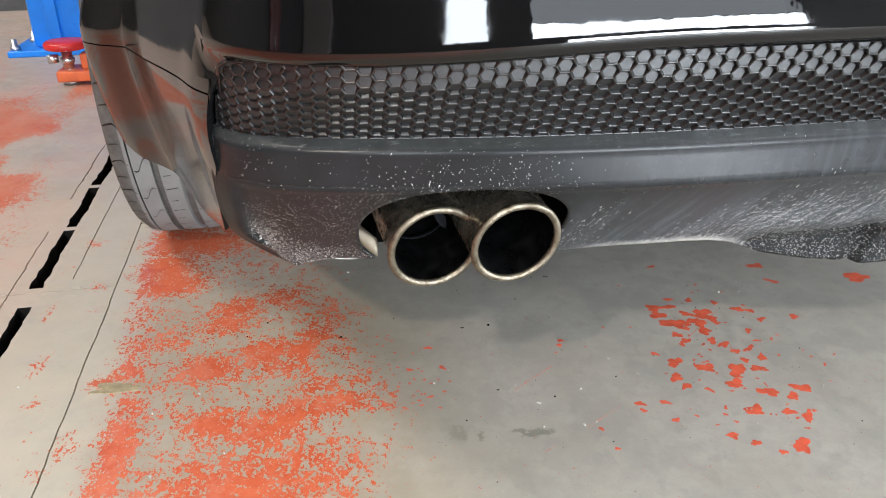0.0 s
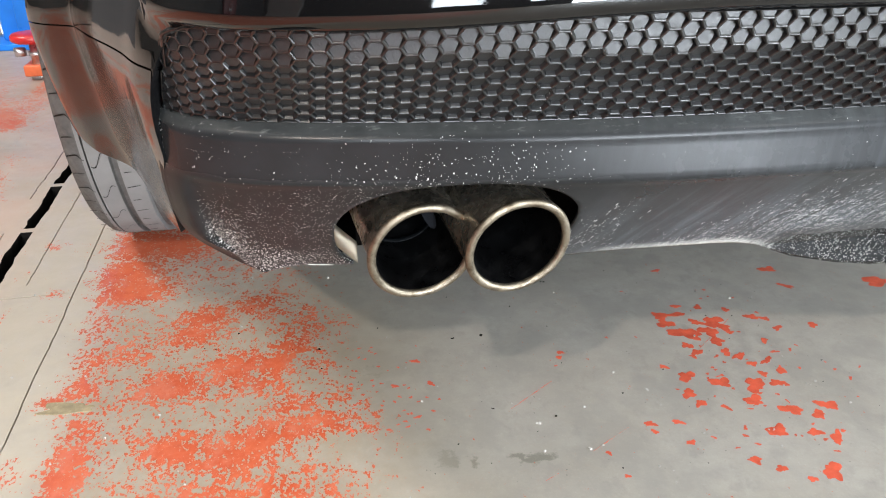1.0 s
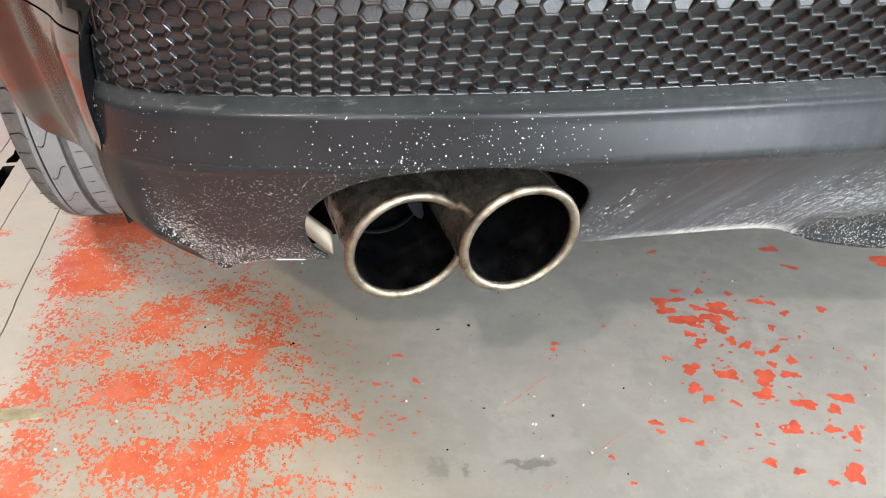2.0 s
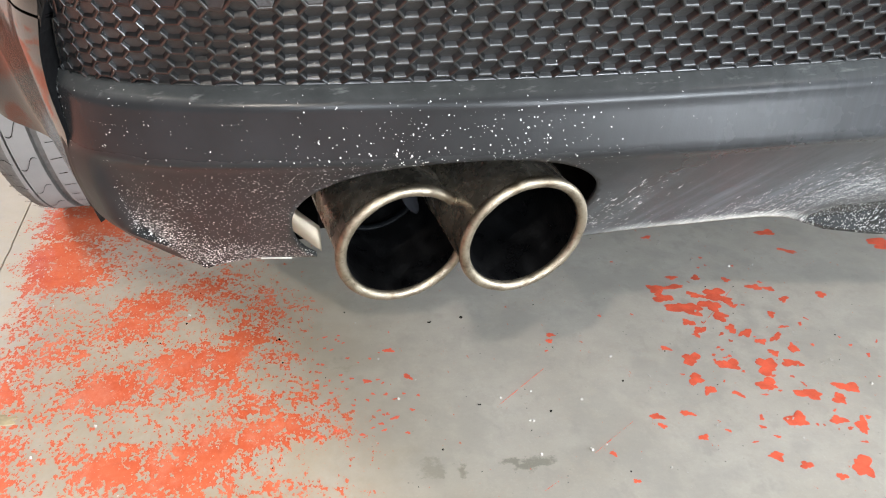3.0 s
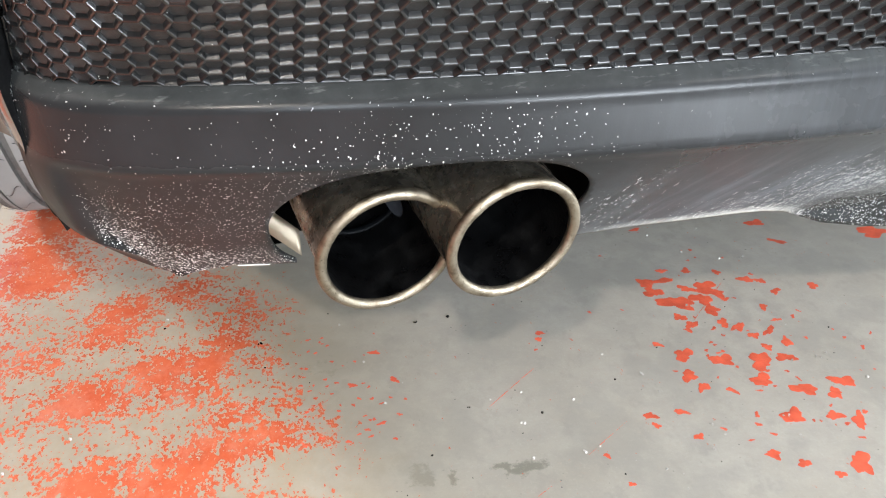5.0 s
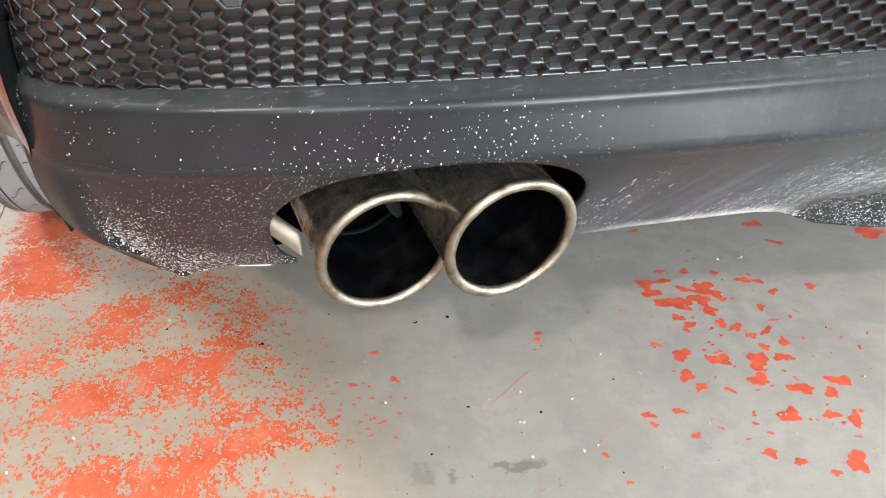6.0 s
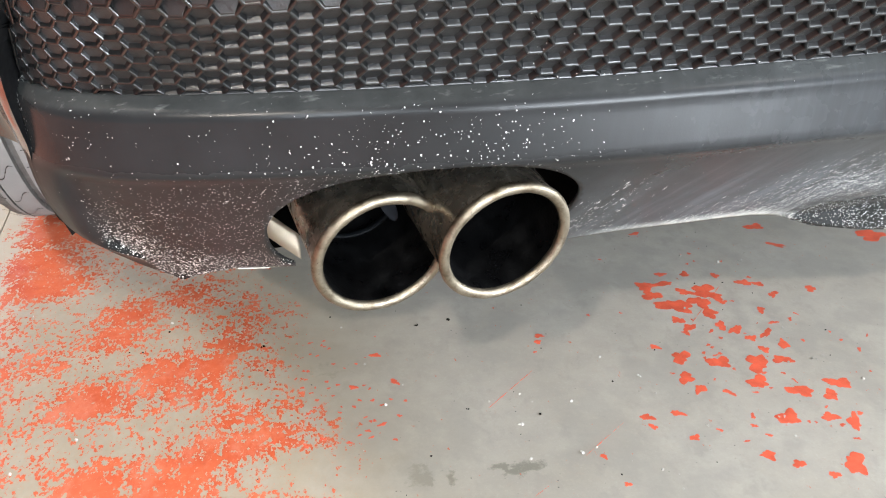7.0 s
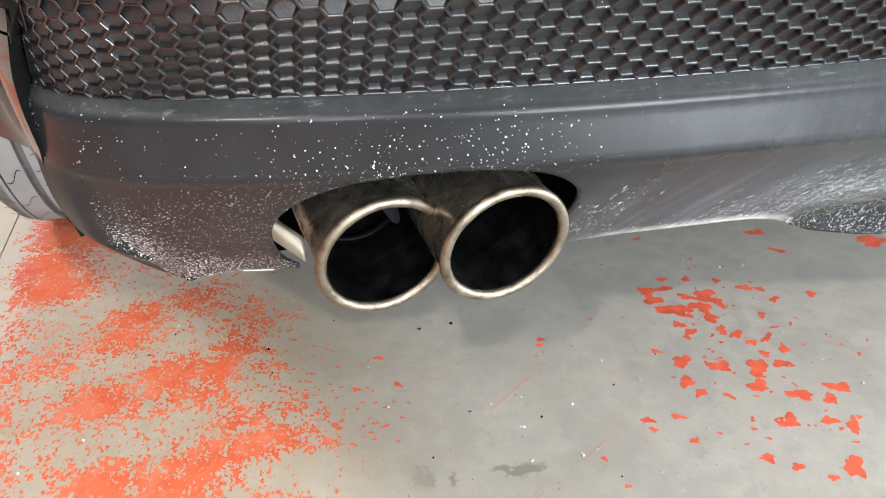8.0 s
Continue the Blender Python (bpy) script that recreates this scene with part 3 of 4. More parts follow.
def build_valance():
    xs = np.linspace(CX - EDGE, CX + EDGE, 533)
    upper = [0.3770, 0.3752, 0.3735, 0.3722, 0.3716, 0.371, 0.3704, 0.3697, 0.369, 0.3682, 0.3674, 0.3665, 0.3655, 0.3645, 0.3635, 0.360, 0.356, 0.352, 0.348, 0.344, 0.3405]
    bm = bmesh.new()
    vs = []
    for x in xs:
        x = float(x)
        zs = list(upper)
        b = bottom(x)
        zs += [0.3405 + (b - 0.3405) * (k / 46) ** 1.15 for k in range(1, 47)]
        row = []
        for z in zs:
            y = valance_y(x, z)
            row.append(bm.verts.new((x, y, z)))
        vs.append(row)
    for i in range(len(vs) - 1):
        for j in range(len(vs[0]) - 1):
            a, b, c, d = vs[i][j], vs[i + 1][j], vs[i + 1][j + 1], vs[i][j + 1]
            mx, mz = sum(v.co.x for v in (a, b, c, d)) / 4, sum(v.co.z for v in (a, b, c, d)) / 4
            if hole_value(mx, mz) > 1:
                bm.faces.new((a, d, c, b))
    bmesh.ops.delete(bm, geom=[v for v in bm.verts if not v.link_faces], context="VERTS")
    for e in bm.edges:
        if len(e.link_faces) == 1:
            for v in e.verts:
                f = hole_value(v.co.x, v.co.z)
                if 0.8 < f < 1.2 and v.co.z > bottom(v.co.x) + 0.0012 and -0.07 < v.co.x < 0.14:
                    cx, cz = HOLE[:2]
                    x, z = cx + (v.co.x - cx) / f, cz + (v.co.z - cz) / f
                    v.co = (x, valance_y(x, z), z)
    coords = [tuple(v.co) for v in bm.verts]
    ob = part("valance", bm, DIFF, car, "dark grey plastic valance spattered with white specks")

    def dirt(x, z):
        field = step(inset_edge(z) - 0.001, inset_edge(z) + 0.004, x) if z < 0.339 else 1.0
        d = 0.022 * step(0.378, 0.36, z) + 0.006 + 0.10 * math.exp(-((x - 0.035) / 0.06) ** 2) * step(0.374, 0.352, z) * step(0.325, 0.335, z)
        d += 0.085 * step(0.13, 0.02, x) * step(0.350, 0.325, z) * step(-0.13, 0.0, x)
        d += 0.10 * step(0.13, 0.0, x) * step(0.335, 0.31, z) * field
        d += 0.42 * math.exp(-((x + 0.126 - 0.35 * max(0, 0.28 - z)) / 0.017) ** 2) * step(0.325, 0.262, z) * field
        d += 0.45 * math.exp(-((x + 0.102) / 0.028) ** 2) * step(0.268, 0.236, z) * field
        d += 0.30 * math.exp(-((x + 0.085) / 0.05) ** 2) * step(0.262, 0.232, z) * field
        d += 0.07 * step(0.31, 0.38, x) * step(0.262, 0.205, z)
        d += 0.4 * math.exp(-((x + 0.1530) / 0.0025) ** 2) * step(0.325, 0.35, z)
        d += 0.10 * step(0.22, 0.34, x) * step(0.335, 0.27, z)
        d -= 0.05 * step(0.09, 0.15, x) * step(0.26, 0.29, z)
        return min(0.50, max(0.004, d * (0.08 + 0.92 * field))) * (0.45 + 1.1 * (0.5 + 0.5 * noise.noise((x * 38, 0, z * 38))))

    def streak(x, z):
        top = 0.262 + 0.085 * step(0.15, 0.32, x)
        fan = step(0.12, 0.24, x) * step(top, top - 0.085, z) * (0.45 + 0.55 * step(0.2, 0.3, x))
        tip = math.exp(-((x - 0.137 - (z - 0.27) * 0.45) / 0.02) ** 2) * step(0.33, 0.27, z)
        edge = step(0.02, 0.0, z - bottom(x)) * step(0.14, 0.22, x) * step(0.33, 0.27, x)
        return min(1.6, (0.8 * fan + 0.9 * edge) * (1 - 0.9 * step(0.285, 0.345, x) * step(0.262, 0.232, z)) + 0.5 * tip)

    def film(x, z):
        clean = 1 - 0.92 * step(0.285, 0.345, x) * step(0.262, 0.232, z)
        return clean * min(1.0, step(0.06, 0.26, x) * (0.25 + 0.75 * step(0.345, 0.27, z)) + 0.9 * step(0.014, 0.0, z - bottom(x)) * step(0.12, 0.2, x))
    for name, fn in (("dirt", dirt), ("streak", streak), ("film", film), ("ledge", lambda x, z: step(0.3680, 0.3715, z)), ("lime", lambda x, z: step(0.011, 0.001, z - bottom(x)) * step(0.13, 0.24, x) * step(0.335, 0.29, x)), ("grain", lambda x, z: step(0.343, 0.334, z) * step(0.16, 0.09, x))):
        at = ob.data.attributes.new(name, "FLOAT", "POINT")
        at.data.foreach_set("value", [fn(x, z) for x, y, z in coords])
    m = ob.modifiers.new("thickness", "SOLIDIFY")
    m.thickness, m.offset = 0.0028, -1
    return ob


build_valance()


def build_edge_strip():
    """A thin pale sealing strip under the valance's lower edge."""
    bm = bmesh.new()
    rows = []
    for x in np.linspace(-0.064, -0.045, 12):
        x = float(x)
        z, y = bottom(x) - 0.0010, valance_y(x, bottom(x)) + 0.0008
        rows.append([(x, y + 0.0003 * math.cos(a), z + 0.0003 * math.sin(a)) for a in np.linspace(0, 2 * math.pi, 9)])
    grid_mesh(bm, rows)
    bmesh.ops.recalc_face_normals(bm, faces=bm.faces)
    part("sealing_strip", bm, SEAL, car, "thin pale sealing strip")


build_edge_strip()

# honeycomb panel: arc length from its lower edge -> (back offset, height)
GRILLE_LINE = [(0.0, 0.010, 0.3755), (0.0640, -0.0318, 0.4240), (0.0918, -0.0450, 0.4485)]


def end_ease(x):
    """The panel loses its forward lean towards its ends."""
    return 1 - 0.62 * step(0.50, 0.60, reach(x))


def drop(x):
    """The upper edge sinks towards the ends."""
    return 1 - 0.14 * step(0.36, 0.60, reach(x))


def grille_point(x, s, deep=0.0):
    """A point on the honeycomb's front, or that much behind it."""
    off = float(np.interp(s, [g[0] for g in GRILLE_LINE], [g[1] for g in GRILLE_LINE]))
    z = float(np.interp(s, [g[0] for g in GRILLE_LINE], [g[2] for g in GRILLE_LINE]))
    z = 0.3755 + (z - 0.3755) * drop(x)
    tilt = 0.71 if s < 0.064 else 0.50
    # inwards, square to the panel
    return Vector((x, plan(x) + 0.010 + (off - 0.010) * end_ease(x) + deep * math.cos(tilt), z + deep * math.sin(tilt) * end_ease(x)))


_ARC_X = np.linspace(CX - 0.66, CX, 800)
_ARC_P = np.array([plan(float(v)) for v in _ARC_X])
_ARC = np.concatenate(([0.0], np.cumsum(np.hypot(np.diff(_ARC_X), np.diff(_ARC_P)))))
_ARC -= float(np.interp(0.0785, _ARC_X, _ARC))


def arc_x(a):
    """Plan position at an arc length along the panel, both halves."""
    end = float(_ARC[-1])
    if a > end:
        return 2 * CX - float(np.interp(2 * end - a, _ARC, _ARC_X))
    return float(np.interp(a, _ARC, _ARC_X))


S_TOP = GRILLE_LINE[-1][0]
FAR = 0.599


def limit(x, s, margin=0.0):
    """Keeps a point inside the panel with its rounded upper end, that far from its border."""
    s = min(max(s, margin), S_TOP - margin)
    r = 0.040
    d = reach(x) - (FAR - r)
    sign = -1 if x < CX else 1
    w = CX - 0.45
    if d > 0 and s > S_TOP - r:
        v = s - (S_TOP - r)
        q = math.hypot(d, v)
        if q > r - margin:
            k = (r - margin) / q
            d, s = d * k, S_TOP - r + v * k
            x = CX + sign * (FAR - r + d + w)
    most = FAR - 0.010 * s / S_TOP - margin
    if reach(x) > most:
        x = CX + sign * (most + w)
    return x, s


def build_grille():
    """Hexagonal pockets with drafted walls between flat-topped ribs."""
    side = 0.00667
    row_h, col_w = 0.01155, 0.010
    bm = bmesh.new()

    def ring(ca, cs, inset):
        out = []
        for k in range(6):
            a = math.pi / 3 * k
            r = side - inset * 1.1547
            out.append(limit(arc_x(ca + r * math.cos(a)), cs + r * math.sin(a), inset))
        return out

    for c in range(-26, 120):
        ca = c * col_w
        if not CX - 0.60 - 0.06 < arc_x(ca) < CX + 0.66:
            continue
        for r in range(-9, 2):
            cs = 0.0854 + r * row_h + (row_h / 2 if c % 2 else 0)
            if cs < -row_h / 2 or cs > S_TOP + row_h / 2:
                continue
            high = cs > 0.0665
            # the pockets of the upper rows have upright floors
            deep, draft, tip = (0.0031, 0.0006, 0.55) if high else (0.0026, 0.00075, 0.0)
            half_rib = 0.00082
            inner = ring(ca, cs, half_rib)
            xs = [p[0] for p in inner]
            ss = [p[1] for p in inner]
            if max(xs) - min(xs) < 0.0025 or max(ss) - min(ss) < 0.0012:
                continue
            levels = [ring(ca, cs, v) for v in (0.0, half_rib - 0.00055, half_rib - 0.0002, half_rib + 0.00006, half_rib + draft)]
            depths = (-0.0002, -0.0001, 0.0001, 0.0005, deep)
            vs = [[bm.verts.new(grille_point(x, s, d + (tip * (s - cs) if d == deep else 0))) for x, s in lv] for lv, d in zip(levels, depths)]
            for a, b in zip(vs, vs[1:]):
                for k in range(6):
                    n = (k + 1) % 6
                    bm.faces.new((a[k], a[n], b[n], b[k]))
            bm.faces.new(vs[-1]).material_index = 1
    bmesh.ops.dissolve_degenerate(bm, dist=0.00002, edges=bm.edges)
    # a rounded bead runs round the panel
    path = [limit(CX - 0.65 + 0.0001 * k, s) for k, s in enumerate(np.linspace(0.050, S_TOP, 26))]
    path += [limit(float(x), S_TOP) for x in np.linspace(CX - 0.648 + 0.03, CX, 90)]
    path += [(2 * CX - x, s) for x, s in path[-2::-1]]
    rows = []
    for k in range(len(path)):
        x, s = path[k]
        xa, sa = path[max(0, k - 1)]
        xb, sb = path[min(len(path) - 1, k + 1)]
        dx, ds = xb - xa, sb - sa
        q = math.hypot(dx, ds) or 1
        nx, ns = -ds / q, dx / q
        rows.append([grille_point(x + nx * w, s + ns * w, -h) for w, h in ((-0.0009, -0.0014), (-0.0008, 0.0004), (-0.0002, 0.0010), (0.0006, 0.0010), (0.0013, 0.0004), (0.0016, -0.0014))])
    grid_mesh(bm, rows)
    bmesh.ops.recalc_face_normals(bm, faces=bm.faces[-1:])
    ob = part("honeycomb_grille", bm, GRILLE, car, "black moulded honeycomb grille", smooth=False)
    ob.data.materials.append(POCKET)
    return ob


build_grille()


def build_grille_frame():
    """Black surround behind the honeycomb: top rim, ends and backing."""
    bm = bmesh.new()
    xs = [float(v) for v in np.linspace(CX - 0.660, CX + 0.660, 170)]
    rows = []
    for off, z in ((0.013, 0.374), (0.03, 0.376), (0.026, 0.388), (-0.012, 0.430), (-0.028, 0.452), (-0.030, 0.456), (-0.036, 0.4565)):
        rows.append([(x, plan(x) + 0.012 + (off - 0.012) * end_ease(x), 0.374 + (z - 0.374) * drop(x)) for x in xs])
    grid_mesh(bm, rows)
    return part("grille_surround", bm, DARKPLASTIC, car, "gloss black plastic surround")


build_grille_frame()

# painted bumper: plan through the corner at mid height, from the middle outwards
PLAN = [(-0.06, CX, 0.502), (0.0, 0.45, 0.502), (0.2, 0.25, 0.505), (0.36, 0.09, 0.515), (0.46, -0.005, 0.533), (0.54, -0.085, 0.565), (0.585, -0.130, 0.602),
        (0.63, -0.158, 0.650), (0.70, -0.1815, 0.722), (0.80, -0.2145, 0.822), (0.90, -0.247, 0.922), (0.95, -0.263, 0.972), (0.975, -0.274, 0.998), (1.03, -0.312, 1.036), (1.08, -0.336, 1.075), (1.12, -0.343, 1.12)]
# inward shift with height
TUCK = [(0.23, 0.030), (0.27, 0.020), (0.32, 0.012), (0.40, 0.005), (0.447, 0.012), (0.4495, 0.0065), (0.452, 0.0026), (0.455, 0.0006), (0.458, 0.0), (0.461, 0.0003), (0.465, 0.0010), (0.472, 0.0024), (0.48, 0.0043), (0.50, 0.0095), (0.54, 0.0235), (0.60, 0.045), (0.66, 0.09)]
S_OPEN = 0.628
SIDE_TUCK = [(0.22, 0.034), (0.27, 0.020), (0.34, 0.006), (0.385, 0.0), (0.40, 0.0006), (0.42, 0.0040), (0.44, 0.008), (0.5, 0.019), (0.58, 0.036), (0.66, 0.085)]


def bumper_point(s, z, own=None):
    own = z if own is None else own
    # low down, the edge beside the valance runs further forward
    if 0.36 < z < 0.52 and 0.5 < s < 0.76:
        s -= 0.012 * step(0.36, 0.41, z) * step(0.52, 0.46, z) * step(0.15, 0.0, abs(s - S_OPEN))
    if z < 0.345 and s > 0.6:
        s += 0.085 * min(1.0, (0.345 - z) / 0.1) * max(0.0, 1 - (s - S_OPEN) / 0.25)
    x = smooth_table([(a, b) for a, b, c in PLAN], s)
    y = smooth_table([(a, c) for a, b, c in PLAN], s)
    dx = smooth_table([(a, b) for a, b, c in PLAN], s + 0.004) - smooth_table([(a, b) for a, b, c in PLAN], s - 0.004)
    dy = smooth_table([(a, c) for a, b, c in PLAN], s + 0.004) - smooth_table([(a, c) for a, b, c in PLAN], s - 0.004)
    q = math.hypot(dx, dy) or 1
    t = smooth_table(TUCK, own) if s < 0.6 else smooth_table(SIDE_TUCK, z)
    mixed = step(0.55, 0.66, s)
    if 0.5 < s < 0.7:
        side = smooth_table(SIDE_TUCK, z)
        t = smooth_table(TUCK, own) * (1 - mixed) + side * mixed
    t += 0.010 * step(0.98, 1.07, s) * step(0.35, 0.46, z)
    nx, ny = dy / q, -dx / q
    return Vector((x + nx * t, y + ny * t, z))


def build_bumper():
    ss = list(np.arange(-0.06, 0.5, 0.012)) + list(np.arange(0.5, 1.12, 0.006)) + [S_OPEN]
    ss = sorted(set(round(float(v), 4) for v in ss))
    zs = sorted(set([round(float(v), 4) for v in np.arange(0.236, 0.40, 0.006)] + [0.401, 0.4052, 0.4068, 0.411, 0.417, 0.423, 0.429, 0.435, 0.442] + [round(float(v), 4) for v in np.arange(0.4495, 0.50, 0.003)] + [round(float(v), 4) for v in np.arange(0.50, 0.66, 0.008)]))
    bm = bmesh.new()
    r = 0.045

    def inside(s, z):
        if s > S_OPEN or z > 0.4495:
            return False
        u, v = s - (S_OPEN - r), z - (0.4495 - r)
        return not (u > 0 and v > 0 and math.hypot(u, v) > r)
    def low_edge(s, z):
        """The lower edge rises towards the valance, the seam sinks towards the wheel, the opening sinks towards its end."""
        sunk = z - 0.0125 * step(0.26, 0.57, s) * step(0.53, 0.46, z)
        if s < S_OPEN - 0.0005:
            return sunk
        zb = smooth_table([(0.6, 0.262), (0.66, 0.253), (0.75, 0.235), (0.85, 0.225), (0.95, 0.221), (1.0, 0.227), (1.04, 0.236), (1.12, 0.27)], s)
        seam = smooth_table([(0.6, 0.408), (0.7, 0.402), (0.85, 0.388), (0.96, 0.378), (1.12, 0.370)], s)
        warped = zb + (z - 0.236) * (seam - zb) / (0.406 - 0.236) if z < 0.406 else seam + (z - 0.406) * (0.66 - seam) / (0.66 - 0.406)
        mixed = step(S_OPEN, S_OPEN + 0.03, s)
        return sunk * (1 - mixed) + warped * mixed if z > 0.42 else warped
    vs = [[bm.verts.new(bumper_point(s, low_edge(s, z), z)) for z in zs] for s in ss]
    for i in range(len(ss) - 1):
        for j in range(len(zs) - 1):
            if inside((ss[i] + ss[i + 1]) / 2, (zs[j] + zs[j + 1]) / 2) or (zs[j] == 0.4052 and ss[i] >= S_OPEN):
                continue
            bm.faces.new((vs[i][j], vs[i][j + 1], vs[i + 1][j + 1], vs[i + 1][j]))
    index = {vs[i][j]: (ss[i], zs[j]) for i in range(len(ss)) for j in range(len(zs))}
    bmesh.ops.delete(bm, geom=[v for v in bm.verts if not v.link_faces], context="VERTS")
    for e in list(bm.edges):
        if len(e.link_faces) == 1:
            for v in e.verts:
                if v in index:
                    s, z = index[v]
                    u, w = s - (S_OPEN - r), z - (0.4495 - r)
                    if u > -0.002 and w > -0.002 and s < S_OPEN + 0.004 and z < 0.456:
                        q = math.hypot(u, w)
                        if q > 0.5 * r:
                            s1, z1 = S_OPEN - r + u * r / q, 0.4495 - r + w * r / q
                            v.co = bumper_point(s1, low_edge(s1, z1), z1)
    # edges of the seam turn inwards
    seam = [e for e in bm.edges if len(e.link_faces) == 1 and all(v in index and index[v][0] >= S_OPEN and index[v][1] in (0.4052, 0.4068) for v in e.verts)]
    folded = bmesh.ops.extrude_edge_only(bm, edges=seam)
    for v in [g for g in folded["geom"] if isinstance(g, bmesh.types.BMVert)]:
        v.co += Vector((0.010, 0.003, 0.0))
    # the returning lip of the opening
    rim = [e for e in bm.edges if len(e.link_faces) == 1 and all(index.get(v, (9, 9))[0] <= S_OPEN + 0.001 and index[v][1] <= 0.46 for v in e.verts)]
    out = bmesh.ops.extrude_edge_only(bm, edges=rim)
    for v in [g for g in out["geom"] if isinstance(g, bmesh.types.BMVert)]:
        v.co += Vector((0.003, 0.006, 0.0)) if v.co.z < 0.345 else Vector((0.006, 0.03, -0.001)) if v.co.x < -0.14 else Vector((0, 0.026, -0.002))
    for f in [g for g in out["geom"] if isinstance(g, bmesh.types.BMFace)]:
        f.material_index = 1
    mirrored = bmesh.ops.duplicate(bm, geom=bm.verts[:] + bm.edges[:] + bm.faces[:])
    far = [g for g in mirrored["geom"] if isinstance(g, bmesh.types.BMVert)]
    for v in far:
        v.co.x = 2 * CX - v.co.x
    bmesh.ops.reverse_faces(bm, faces=[g for g in mirrored["geom"] if isinstance(g, bmesh.types.BMFace)])
    bmesh.ops.remove_doubles(bm, verts=bm.verts, dist=0.0005)
    bmesh.ops.recalc_face_normals(bm, faces=bm.faces)
    ob = part("bumper", bm, PAINT, car, "glossy black painted bumper")
    ob.data.materials.append(DARKPLASTIC)
    at = ob.data.attributes.new("dust", "FLOAT", "POINT")
    at.data.foreach_set("value", [step(-0.10, -0.15, half(v.co.x)) * (0.3 * step(0.49, 0.43, v.co.z) + 0.7 * step(0.41, 0.31, v.co.z)) for v in ob.data.vertices])
    return sharp(ob, 80)


build_bumper()


def build_hull():
    """Body above and ahead of the bumper."""
    bm = bmesh.new()
    sections = [(0.62, 0.50, 0.50, 0.655, 0.45), (0.74, 0.60, 0.48, 0.78, 0.55), (0.86, 0.64, 0.48, 1.05, 0.58), (1.05, 0.70, 0.6, 1.3, 0.58), (1.15, 0.76, 0.62, 1.38, 0.58), (1.75, 0.765, 0.62, 1.46, 0.58),
                (2.6, 0.77, 0.22, 1.46, 0.58), (3.3, 0.77, 0.22, 1.02, 0.66), (4.0, 0.76, 0.62, 0.93, 0.66), (4.5, 0.70, 0.24, 0.74, 0.62), (4.62, 0.55, 0.32, 0.6, 0.5)]
    rows = []
    for y, half, z0, z1, top in sections:
        row = []
        for k in range(25):
            a = math.pi * k / 24
            c, s_ = math.cos(a), math.sin(a)
            w = half if s_ < 0.6 else half - (half - top) * (s_ - 0.6) / 0.4
            row.append((CX + w * math.copysign(abs(c) ** 0.45, c), y, z0 + (z1 - z0) * s_ ** 0.55))
        rows.append(row)
    vs = grid_mesh(bm, rows)
    bm.faces.new(vs[0])
    bm.faces.new(vs[-1][::-1])
    ob = part("body", bm, PAINT, car, "black painted body")
    bm = bmesh.new()
    box(bm, CX - 0.55, CX + 0.55, 0.72, 4.4, 0.33, 0.37, 0.01)
    part("underbody", bm, UNDER, car)
    bm = bmesh.new()
    box(bm, CX - 0.56, CX + 0.56, 0.70, 0.76, 0.30, 0.62, 0.01)
    part("rear_crossmember", bm, UNDER, car)
    return ob


build_hull()

# ---------------- exhaust ----------------


def tip_axis(yaw, pitch):
    a, b = radians(yaw), radians(pitch)
    return Vector((math.sin(a) * math.cos(b), -math.cos(a) * math.cos(b), math.sin(b)))


AXIS = tip_axis(8.0, -12.6)


def tip_matrix(c):
    return Matrix.Translation(c) @ AXIS.to_track_quat("Z", "Y").to_matrix().to_4x4()


def trim(bm, other):
    """Cuts away what would stand inside the other tip, to which this one is welded."""
    gone = []
    for f in bm.faces:
        d = f.calc_center_median() - other
        if (d - AXIS * d.dot(AXIS)).length < 0.0358 and -0.12 < d.dot(AXIS) < 0.0:
            gone.append(f)
    bmesh.ops.delete(bm, geom=gone, context="FACES")


